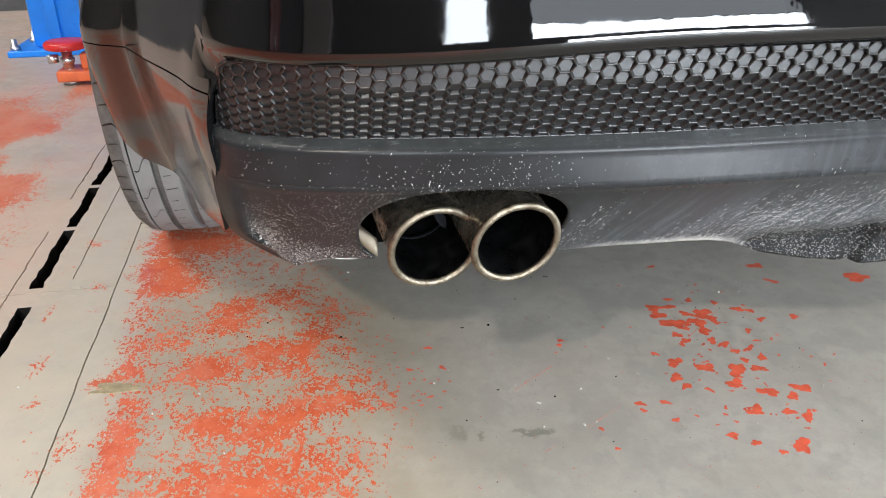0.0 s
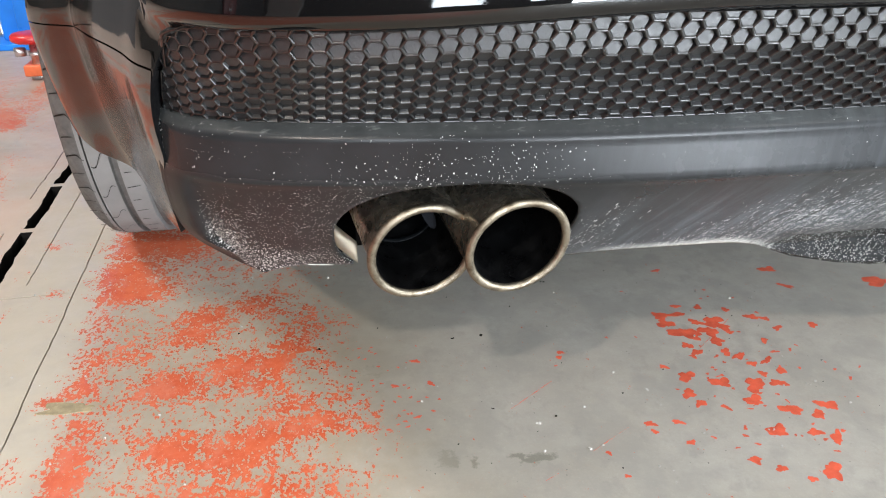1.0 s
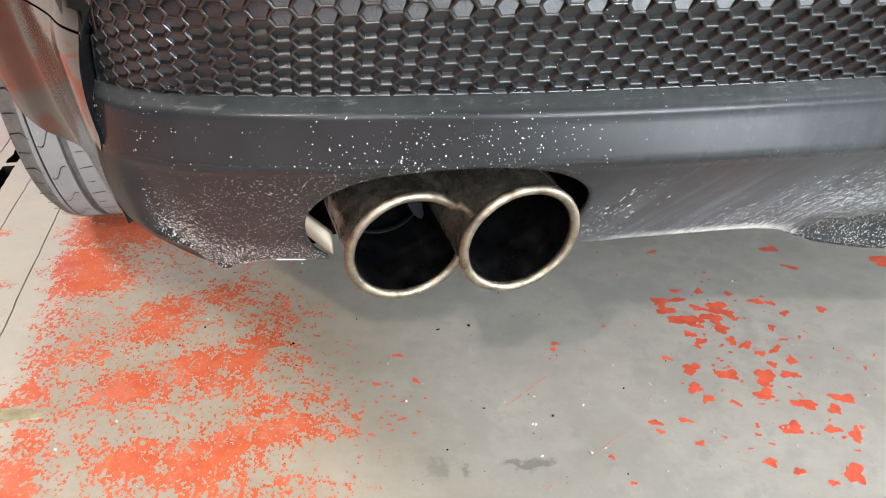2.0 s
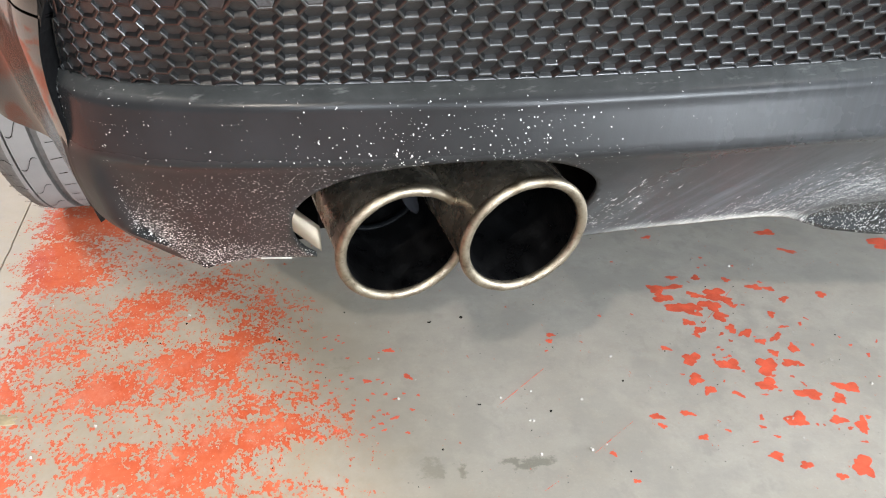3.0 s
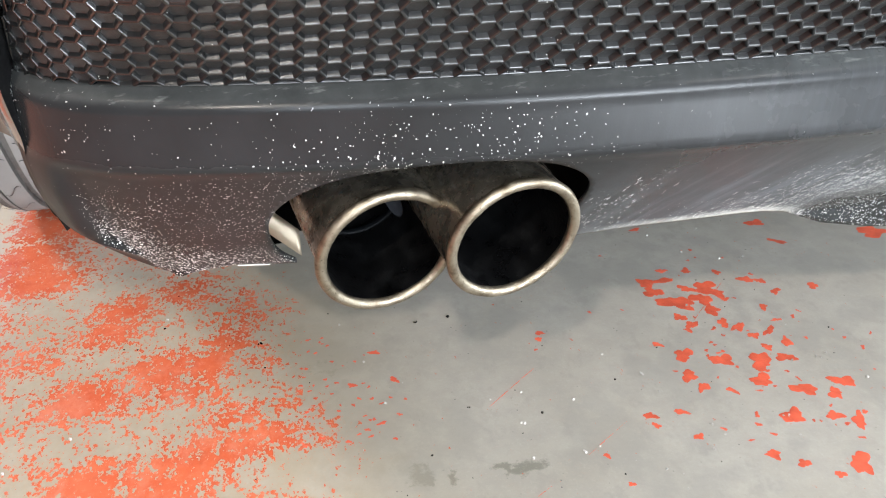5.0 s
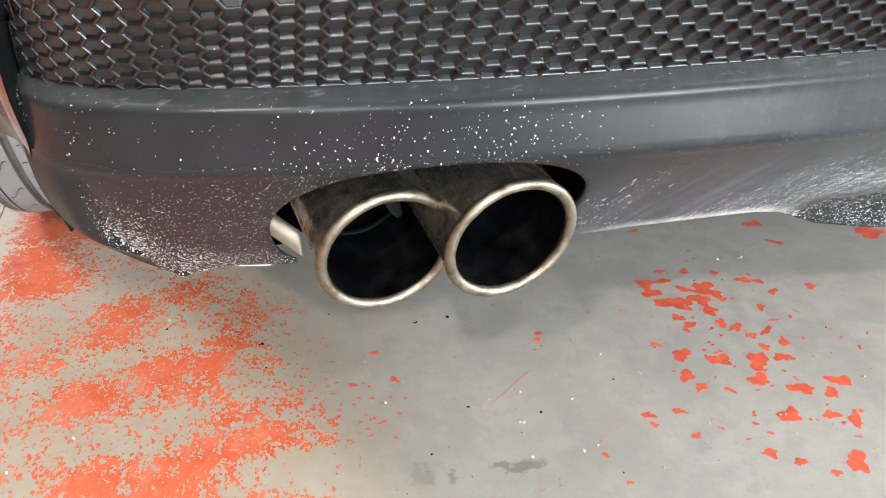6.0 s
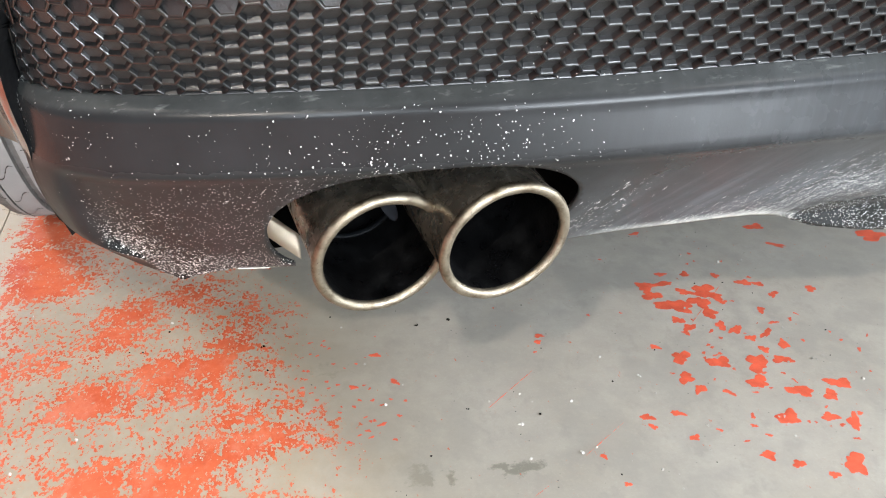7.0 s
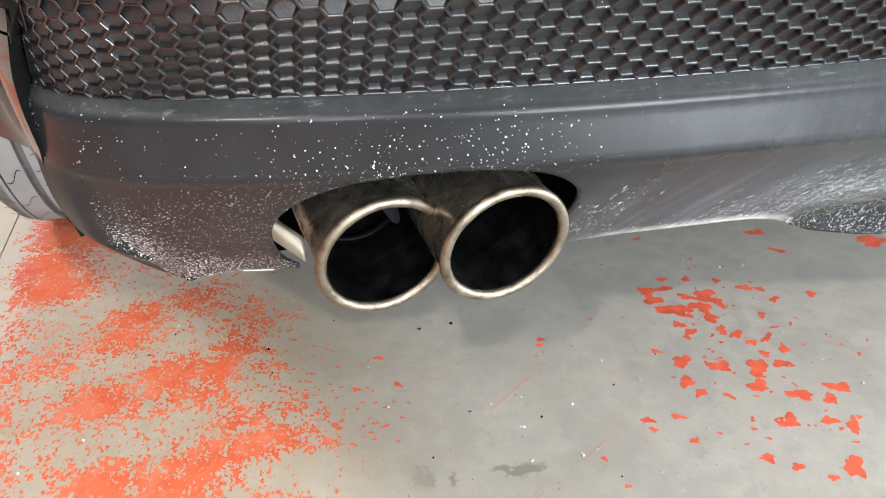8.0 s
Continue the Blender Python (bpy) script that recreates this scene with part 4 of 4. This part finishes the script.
def build_tip(centre, seed, other=None):
    m = tip_matrix(centre)
    tube = bmesh.new()
    # outer skin then inner skin, heights along the pipe, negative is into the car
    spin(tube, [(0.030, -0.17), (0.034, -0.14), (0.0353, -0.10), (0.0357, -0.065), (0.036, -0.035), (0.0362, -0.010), (0.0364, -0.002)], 72, m)
    bmesh.ops.recalc_face_normals(tube, faces=tube.faces)
    if other:
        trim(tube, other)
    ob = part("exhaust_tip", tube, PIPE, car, "sooty steel exhaust tip")
    inner = bmesh.new()
    mouth = 0.0336 if other else 0.0328
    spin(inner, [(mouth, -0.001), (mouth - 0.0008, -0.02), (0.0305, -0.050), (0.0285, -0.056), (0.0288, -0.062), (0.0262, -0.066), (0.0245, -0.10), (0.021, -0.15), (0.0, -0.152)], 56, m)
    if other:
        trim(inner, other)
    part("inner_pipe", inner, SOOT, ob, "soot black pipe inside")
    if other:
        step_ring = bmesh.new()
        for r, h, w in ((0.0288, -0.054, 0.0012),):
            spin(step_ring, [(r + w * math.cos(a), h + 2 * w * math.sin(a)) for a in np.linspace(0, 2 * math.pi, 9)[:-1]], 56, m, closed=True)
        bmesh.ops.recalc_face_normals(step_ring, faces=step_ring.faces)
        trim(step_ring, other)
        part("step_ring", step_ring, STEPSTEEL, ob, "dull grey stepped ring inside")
    ring = bmesh.new()
    prof = []
    thick, reach_out = (0.0032, 0.0393) if other else (0.0030, 0.0381)
    for k in range(14):
        a = 2 * math.pi * k / 14
        prof.append((reach_out - thick + thick * math.cos(a), -0.0016 + thick * math.sin(a)))
    rings = spin(ring, prof, 96, Matrix.Translation((0, 0, -0.0012 if other else -0.0004)) @ m, closed=True)
    for v in ring.verts:
        v.co += AXIS * (0.0004 * noise.noise(v.co * 120 + Vector((seed, 0, 0))) + 0.0003 * noise.noise(v.co * 420 + Vector((seed, 4, 0))))
    bmesh.ops.recalc_face_normals(ring, faces=ring.faces)
    if other:
        trim(ring, other)
    part("rolled_rim", ring, RIM, ob, "worn bright rolled rim")
    return ob


TIP_L, TIP_R = Vector((0.0133, 0.6104, 0.2804)), Vector((0.0755, 0.5917, 0.2862))
tip_l = build_tip(TIP_L, 3, TIP_R)
tip_r = build_tip(TIP_R, 8)


def build_tab():
    """A bent tab standing inside the tip."""
    bm = bmesh.new()
    at = Matrix.Translation(TIP_L + Vector((0.0095, 0.036, 0.0125))) @ pose(0, 0, 0, 86, -22, 6) @ Matrix.Diagonal((0.0042, 0.0130, 1.0, 1.0))
    spin(bm, [(0.0, -0.0008), (0.88, -0.0008), (1.0, -0.0004), (1.0, 0.0004), (0.88, 0.0008), (0.0, 0.0008)], 28, at)
    bmesh.ops.recalc_face_normals(bm, faces=bm.faces)
    part("tab", bm, BLADE, tip_l, "small bent steel tab")


build_tab()


def build_muffler():
    """Silencer well inside, and the bright shield before it."""
    bm = bmesh.new()
    spin(bm, [(0.0, -0.17), (0.055, -0.17), (0.067, -0.164), (0.070, -0.155), (0.070, 0.30), (0.058, 0.32), (0.0, 0.32)], 40, pose(0.07, 0.815, 0.272, 0, 90, 0))
    bmesh.ops.recalc_face_normals(bm, faces=bm.faces)
    part("silencer", bm, UNDER, car, "dark rusty silencer")
    # bright heat shield with a folded lower lip
    bm = bmesh.new()
    xs = np.linspace(-0.066, -0.022, 18)

    def lip(x):
        return 0.2255 + (-0.033 - x) * 1.0
    rows = []
    for y, up in ((0.7410, 0.019), (0.739, 0.015), (0.738, 0.008), (0.7383, 0.001), (0.7388, 0.0)):
        rows.append([(x, y + 0.002 * math.sin(x * 60), lip(x) + up) for x in xs])
    grid_mesh(bm, rows)
    bmesh.ops.solidify(bm, geom=bm.faces, thickness=0.0012)
    bmesh.ops.recalc_face_normals(bm, faces=bm.faces)
    part("heat_shield", bm, SILVER, car, "bright aluminium heat shield")
    # black sheet added behind the shield, standing in for shade
    bm = bmesh.new()
    grid_mesh(bm, [[(x, 0.746, 0.31) for x in xs], [(x, 0.744, 0.2225) for x in xs]])
    bmesh.ops.solidify(bm, geom=bm.faces, thickness=0.0015)
    bmesh.ops.recalc_face_normals(bm, faces=bm.faces)
    part("dark_backing", bm, UNDER, car, "black panel added to darken the opening")
    # another added black sheet keeps the opening's right end dark
    bm = bmesh.new()
    box(bm, 0.118, 0.235, 0.702, 0.708, 0.236, 0.33, 0.002)
    part("dark_side_panel", bm, UNDER, car, "black panel added to darken the opening")


build_muffler()

# ---------------- wheel ----------------
WHEEL_Y, WHEEL_X, TYRE_R, TYRE_W = 1.42, -0.243, 0.312, 0.205


def build_wheel():
    wheel = new("wheel")
    wheel.parent = car
    half = TYRE_W / 2
    bm = bmesh.new()
    R = TYRE_R
    prof = []
    groove = [(-0.0745, 0.0011), (-0.0445, 0.0046), (-0.0095, 0.0062), (0.046, 0.0050)]
    tread = [(-half, R - 0.055), (-half - 0.004, R - 0.035), (-half + 0.001, R - 0.016), (-half + 0.012, R - 0.0055), (-half + 0.022, R - 0.0025)]
    for c, w in groove:
        tread += [(c - w, R - 0.0005 - 0.0012 * abs(c) / half), (c - w * 0.7, R - 0.007), (c + w * 0.7, R - 0.007), (c + w, R - 0.0005 - 0.0012 * abs(c) / half)]
    tread += [(half - 0.022, R - 0.0025), (half - 0.012, R - 0.0055), (half - 0.001, R - 0.016), (half + 0.004, R - 0.035), (half, R - 0.055), (half - 0.008, R - 0.10), (-half + 0.008, R - 0.10)]
    n = 180
    turn = Matrix.Rotation(radians(90), 4, "Y")
    spin(bm, [(r, h) for h, r in tread], n, turn, closed=True)
    bmesh.ops.recalc_face_normals(bm, faces=bm.faces)
    tyre = part("tyre", bm, RUBBER, wheel, "dusty grey tyre with curved sipes")
    tyre.data.materials.append(SIDEWALL)
    for poly in tyre.data.polygons:
        c = poly.center
        rr = math.hypot(c.y, c.z)
        if abs(c.x) > half - 0.017 or rr < R - 0.004:
            poly.material_index = 1
    sharp(tyre, 35)
    # sipes: thin dark cuts across the tread blocks, long and short in turn
    bm = bmesh.new()

    def cut(a0, x0, x1, curve, wide):
        rows = []
        for j in range(11):
            u = j / 10
            x = x0 + (x1 - x0) * u
            a = a0 - curve(u) / R
            drop = 0.0015 * (abs(x) / half) ** 2 + 0.0045 * step(half - 0.024, half - 0.004, abs(x))
            w = wide * (1 - 0.6 * step(0.75, 1.0, u))
            rows.append([(x, (R - drop + h) * math.cos(a + d / R), (R - drop + h) * math.sin(a + d / R)) for d, h in ((-w, 0.0), (0, 0.0003), (w, 0.0))])
        grid_mesh(bm, rows)
    for k in range(68):
        a0 = 2 * math.pi * k / 68
        if k % 2:
            cut(a0, -half + 0.006, -half + 0.020, lambda u: 0.002 * u, 0.0008)
            cut(a0, 0.066, half - 0.006, lambda u: 0.004 * u, 0.0008)
            cut(a0, -0.036, -0.026, lambda u: 0.001 * u, 0.0006)
        else:
            cut(a0, -half + 0.005, -0.0775, lambda u: 0.006 * u - 0.011 * step(0.6, 1.0, u), 0.0010)
            cut(a0 + 0.016 / R, -0.072, -0.051, lambda u: 0.020 * u - 0.006 * math.sin(2 * math.pi * u), 0.0010)
            cut(a0, -0.0375, -0.021, lambda u: 0.003 * u, 0.0007)
            cut(a0, -0.001, 0.038, lambda u: 0.012 * u, 0.0009)
            cut(a0, 0.054, half - 0.006, lambda u: 0.006 * u, 0.0010)
    bmesh.ops.recalc_face_normals(bm, faces=bm.faces)
    tagged(part("tread_pattern", bm, SOOT, wheel, "dark cuts in the tread"), kind="stuff")
    bm = bmesh.new()
    spin(bm, [(R - 0.098, -half + 0.01), (R - 0.085, -half + 0.004), (R - 0.10, -half + 0.012), (R - 0.12, -half + 0.05), (R - 0.12, half - 0.01), (R - 0.09, half - 0.002)], 72, turn)
    spin(bm, [(0.0, -half + 0.03), (0.06, -half + 0.028), (0.075, -half + 0.04), (0.1, -half + 0.045), (R - 0.12, -half + 0.05)], 72, turn)
    bmesh.ops.recalc_face_normals(bm, faces=bm.faces)
    part("rim", bm, ALLOY, wheel, "silver wheel rim")
    return wheel


wheel = build_wheel()
wheel.matrix_basis = pose(WHEEL_X, WHEEL_Y, TYRE_R)
copy_thing(wheel, pose(2 * CX - WHEEL_X, WHEEL_Y, TYRE_R, 0, 0, 180))
copy_thing(wheel, pose(WHEEL_X, WHEEL_Y + 2.55, TYRE_R))
copy_thing(wheel, pose(2 * CX - WHEEL_X, WHEEL_Y + 2.55, TYRE_R, 0, 0, 180))

# ---------------- lift ----------------


def build_lift():
    lift = tagged(new("car_lift"), "blue two-post car lift with orange arm and red pad", "car lift")
    bm = bmesh.new()
    box(bm, -1.03, -0.42, 2.95, 3.35, 0.0, 0.02, 0.003)
    part("base_plate", bm, BLUE, lift)
    bm = bmesh.new()
    box(bm, -0.955, -0.52, 3.0, 3.30, 0.02, 2.6, 0.012)
    box(bm, -0.90, -0.86, 2.985, 3.0, 0.02, 2.6, 0.004)
    part("column", bm, BLUE, lift)
    for x, y in ((-1.01, 2.98), (-0.985, 3.12)):
        bm = bmesh.new()
        spin(bm, [(0.0, 0.0), (0.017, 0), (0.017, 0.012), (0.009, 0.014), (0.009, 0.036), (0.0, 0.037)], 6, pose(x, y, 0.02))
        part("anchor_bolt", bm, ZINC, lift)
    bm = bmesh.new()
    box(bm, -0.765, -0.40, 2.49, 2.60, 0.012, 0.042, 0.004)
    box(bm, -0.70, -0.40, 2.52, 2.57, 0.042, 0.085, 0.004)
    arm = part("arm", bm, ORANGE, lift, "orange steel arm")
    bm = bmesh.new()
    spin(bm, [(0.0, 0.0), (0.024, 0.0), (0.024, 0.012), (0.015, 0.012), (0.015, 0.060), (0.019, 0.062), (0.019, 0.074), (0.014, 0.076), (0.014, 0.10), (0.0, 0.10)], 24, pose(-0.735, 2.53, 0.0))
    part("screw", bm, ZINC, arm, "bright steel screw")
    bm = bmesh.new()
    spin(bm, [(0.0, 0.0), (0.016, 0.0), (0.016, 0.022), (0.0, 0.022)], 6, pose(-0.775, 2.53, 0.062))
    part("nut", bm, ZINC, arm, "pale steel nut")
    bm = bmesh.new()
    spin(bm, [(0.0, 0.0), (0.050, 0.0), (0.060, 0.005), (0.060, 0.018), (0.054, 0.023), (0.0, 0.023)], 40, pose(-0.735, 2.54, 0.098))
    part("pad", bm, REDCAST, arm, "round red pad")
    return lift


build_lift()


# ---------------- flakes of red paint and grit on the floor ----------------
# x, y, half length, half width
FLAKES_BIG = [(0.413, 0.878, 0.0073, 0.0093),
              (0.374, 0.873, 0.0088, 0.0089), (0.378, 0.857, 0.0071, 0.0116), (0.412, 0.851, 0.0079, 0.0103), (0.423, 0.84, 0.0063, 0.0146), (0.429, 0.822, 0.0069, 0.0078),
              (0.327, 0.836, 0.0069, 0.0053), (0.343, 0.813, 0.0119, 0.0143), (0.375, 0.795, 0.0148, 0.0129), (0.41, 0.783, 0.0154, 0.0183), (0.393, 0.757, 0.0142, 0.0122),
              (0.437, 0.781, 0.0129, 0.0093), (0.43, 0.801, 0.0075, 0.0068), (0.331, 0.782, 0.0108, 0.0109), (0.335, 0.763, 0.0063, 0.0105), (0.423, 0.734, 0.0147, 0.0119),
              (0.446, 0.721, 0.0087, 0.0107)]
FLAKES_MORE = [(0.389, 0.705, 0.0134, 0.0137), (0.425, 0.695, 0.0094, 0.0088), (0.441, 0.683, 0.0073, 0.0155), (0.465, 0.734, 0.0149, 0.0112), (0.297, 0.738, 0.0081, 0.0053),
               (0.268, 0.741, 0.0078, 0.0063), (0.295, 0.705, 0.0055, 0.0059), (0.343, 0.668, 0.0095, 0.0067), (0.361, 0.652, 0.0072, 0.0066), (0.406, 0.639, 0.013, 0.0165),
               (0.358, 0.751, 0.0088, 0.004), (0.449, 0.825, 0.0054, 0.0131), (0.454, 0.803, 0.0061, 0.0126), (0.549, 0.887, 0.0093, 0.0079), (0.47, 0.865, 0.0061, 0.0079),
               (0.381, 0.633, 0.0055, 0.006), (0.209, 0.706, 0.0048, 0.0032), (0.214, 0.671, 0.0039, 0.0034), (0.485, 0.922, 0.0077, 0.007), (0.462, 0.944, 0.007, 0.0063),
               (0.43, 0.957, 0.0079, 0.0072)]
FLAKES_SMALL = [(0.37, 0.849, 0.005), (0.468, 0.84, 0.005), (0.267, 0.728, 0.004), (0.221, 0.889, 0.005), (0.216, 0.879, 0.004),
                (0.403, 0.965, 0.006), (0.06, 0.857, 0.005), (0.05, 0.905, 0.005), (0.44, 0.89, 0.005), (0.036, 0.80, 0.004), (0.02, 0.86, 0.004), (0.578, 1.039, 0.011), (0.575, 0.988, 0.01), (0.704, 0.975, 0.02), (0.422, 1.067, 0.006)]
# joined patches: x, y, half length, half width, turn
FLAKES_LONG = [(0.372, 0.946, 0.0105, 0.0085, -0.4), (0.392, 0.945, 0.0150, 0.0050, -0.1), (0.371, 0.926, 0.0120, 0.0085, -0.9), (0.385, 0.899, 0.0200, 0.0125, -0.75),
               (0.410, 0.922, 0.0100, 0.0060, -0.7), (0.431, 0.919, 0.0135, 0.0120, -0.4), (0.415, 0.898, 0.0120, 0.0110, -1.0), (0.437, 0.904, 0.0110, 0.0080, -1.2),
               (0.413, 0.874, 0.0095, 0.0070, -0.7), (0.485, 0.920, 0.0085, 0.0060, -0.3), (0.499, 0.913, 0.0060, 0.0050, -0.5), (0.502, 0.889, 0.0050, 0.0065, -1.0)]
# long thin scratches of red: from x, y to x, y
SCRATCHES = [(0.1933, 0.8352, 0.1323, 0.7922), (0.2441, 0.7404, 0.194, 0.7108), (0.455, 0.922, 0.3872, 0.8656), (0.1518, 0.6875, 0.1357, 0.6796), (-0.0064, 0.8445, -0.0325, 0.8303)]


def flake_outline(rng, half_l, half_w, turn, n=44):
    """An irregular chip: a lobed, slightly jagged outline."""
    k1, k2, k3 = rng.uniform(0, 6.3), rng.uniform(0, 6.3), rng.uniform(0, 6.3)
    out = []
    for i in range(n):
        a = 2 * math.pi * i / n
        r = 1 + 0.20 * math.sin(2 * a + k1) + 0.20 * math.sin(3 * a + k2) + 0.12 * math.sin(4 * a + k3) + 0.10 * math.sin(7 * a + k1 + k2) + rng.uniform(-0.07, 0.07)
        r = max(0.42, r)
        u, v = half_l * r * math.cos(a), half_w * r * math.sin(a)
        out.append((u * math.cos(turn) - v * math.sin(turn), u * math.sin(turn) + v * math.cos(turn)))
    return out


def flake(x, y, half_l, half_w, turn, rng, high=0.00012, name="paint_flake", material=FLAKE):
    bm = bmesh.new()
    ring = flake_outline(rng, half_l, half_w, turn)
    low = [bm.verts.new((u, v, 0.0)) for u, v in ring]
    top = [bm.verts.new((u * 0.97, v * 0.97, high)) for u, v in ring]
    hub = bm.verts.new((0, 0, high))
    for i in range(len(ring)):
        j = (i + 1) % len(ring)
        bm.faces.new((top[i], top[j], hub))
        bm.faces.new((low[i], low[j], top[j], top[i]))
    ob = part(name, bm, material, floor, smooth=False)
    ob.location = (x, y, rng.uniform(0.0, 0.00005))
    return ob


_rng = random.Random(5)
for _x, _y, _l, _w in FLAKES_BIG + FLAKES_MORE:
    flake(_x, _y, _l * 0.70, _w * 0.72, _rng.uniform(-1.0, -0.2), _rng)
for _x, _y, _l, _w, _a in FLAKES_LONG:
    flake(_x, _y, _l * 0.9, _w, _a, _rng)
for _x, _y, _u, _v in SCRATCHES:
    _long, _at = math.dist((_x, _y), (_u, _v)), 0.0
    while _at < 0.93:
        _bit = min(_rng.uniform(0.08, 0.30), 1 - _at)
        _mid = _at + _bit / 2
        flake(_x + (_u - _x) * _mid, _y + (_v - _y) * _mid, _long * _bit / 2, _rng.uniform(0.00012, 0.0004), math.atan2(_v - _y, _u - _x), _rng)
        _at += _bit + _rng.uniform(0.02, 0.10)
for _x, _y, _l in FLAKES_SMALL:
    flake(_x, _y, _l, _l * _rng.uniform(0.45, 0.75), _rng.uniform(-0.9, 0.3), _rng)
for _k in range(60):
    _x = _rng.gauss(0.40, 0.075)
    _y = _rng.gauss(0.80, 0.11)
    flake(_x, _y, _rng.uniform(0.0012, 0.0038), _rng.uniform(0.0010, 0.0022), _rng.uniform(-1.5, 1.5), _rng)
for _k in range(60):
    flake(_rng.gauss(0.0, 0.03), _rng.uniform(0.77, 0.95), _rng.uniform(0.0008, 0.0024), _rng.uniform(0.0008, 0.0020), _rng.uniform(-0.9, 0.5), _rng, 0.00005)

flake(-0.328, 0.889, 0.030, 0.0095, -0.10, _rng, 0.0004, "dirt_patch", TAPE)


def build_grit():
    bm = bmesh.new()
    rng = random.Random(11)
    for k in range(110):
        x, y = rng.uniform(-0.45, 0.6), rng.uniform(0.6, 1.25)
        r = rng.choice((0.0005, 0.0006, 0.0008, 0.0010, 0.0015))
        m = pose(x, y, r * 0.5, rng.uniform(0, 360), rng.uniform(0, 360), rng.uniform(0, 360))
        v = bmesh.ops.create_icosphere(bm, subdivisions=1, radius=r, matrix=m)["verts"]
        for p in v:
            p.co += Vector([rng.uniform(-0.3, 0.3) * r for _ in range(3)])
    for x, y in ((0.155, 0.764), (0.313, 0.715), (0.291, 0.798), (0.51, 0.966), (0.195, 0.715), (0.467, 0.772), (0.384, 0.707)):
        for k in range(4):
            r = rng.uniform(0.0005, 0.0012)
            v = bmesh.ops.create_icosphere(bm, subdivisions=1, radius=r, matrix=pose(x + rng.uniform(-0.003, 0.003), y + rng.uniform(-0.002, 0.002), r * 0.5, 0, 0, rng.uniform(0, 360)))["verts"]
            for p in v:
                p.co += Vector([rng.uniform(-0.4, 0.4) * r for _ in range(3)])
    return tagged(finish("grit", bm, GRIT, smooth=False), "loose pale grit and crumbs on the floor", "grit", kind="stuff")


def build_crumbs():
    """Dark bits of rubber and dirt."""
    bm = bmesh.new()
    rng = random.Random(17)
    spots = [(0.14, 0.945, 4, 0.0013), (0.103, 0.945, 4, 0.0010), (-0.058, 0.953, 4, 0.0011), (0.254, 1.066, 2, 0.0012), (0.325, 0.831, 2, 0.001), (0.116, 0.798, 2, 0.001)]
    spots += [(rng.uniform(-0.2, 0.55), rng.uniform(0.62, 1.1), 1, rng.uniform(0.0005, 0.0011)) for _ in range(45)]
    for x, y, count, size in spots:
        for k in range(count):
            r = size * rng.uniform(0.6, 1.1)
            v = bmesh.ops.create_icosphere(bm, subdivisions=1, radius=r, matrix=pose(x + rng.uniform(-2, 2) * size, y + rng.uniform(-1, 1) * size, r * 0.5, 0, 0, rng.uniform(0, 360)))["verts"]
            for p in v:
                p.co += Vector([rng.uniform(-0.4, 0.4) * r for _ in range(3)])
    return tagged(finish("crumbs", bm, SHADEGRIME, smooth=False), "loose black crumbs of rubber and dirt on the floor", "crumbs", kind="stuff")


build_grit()
build_crumbs()
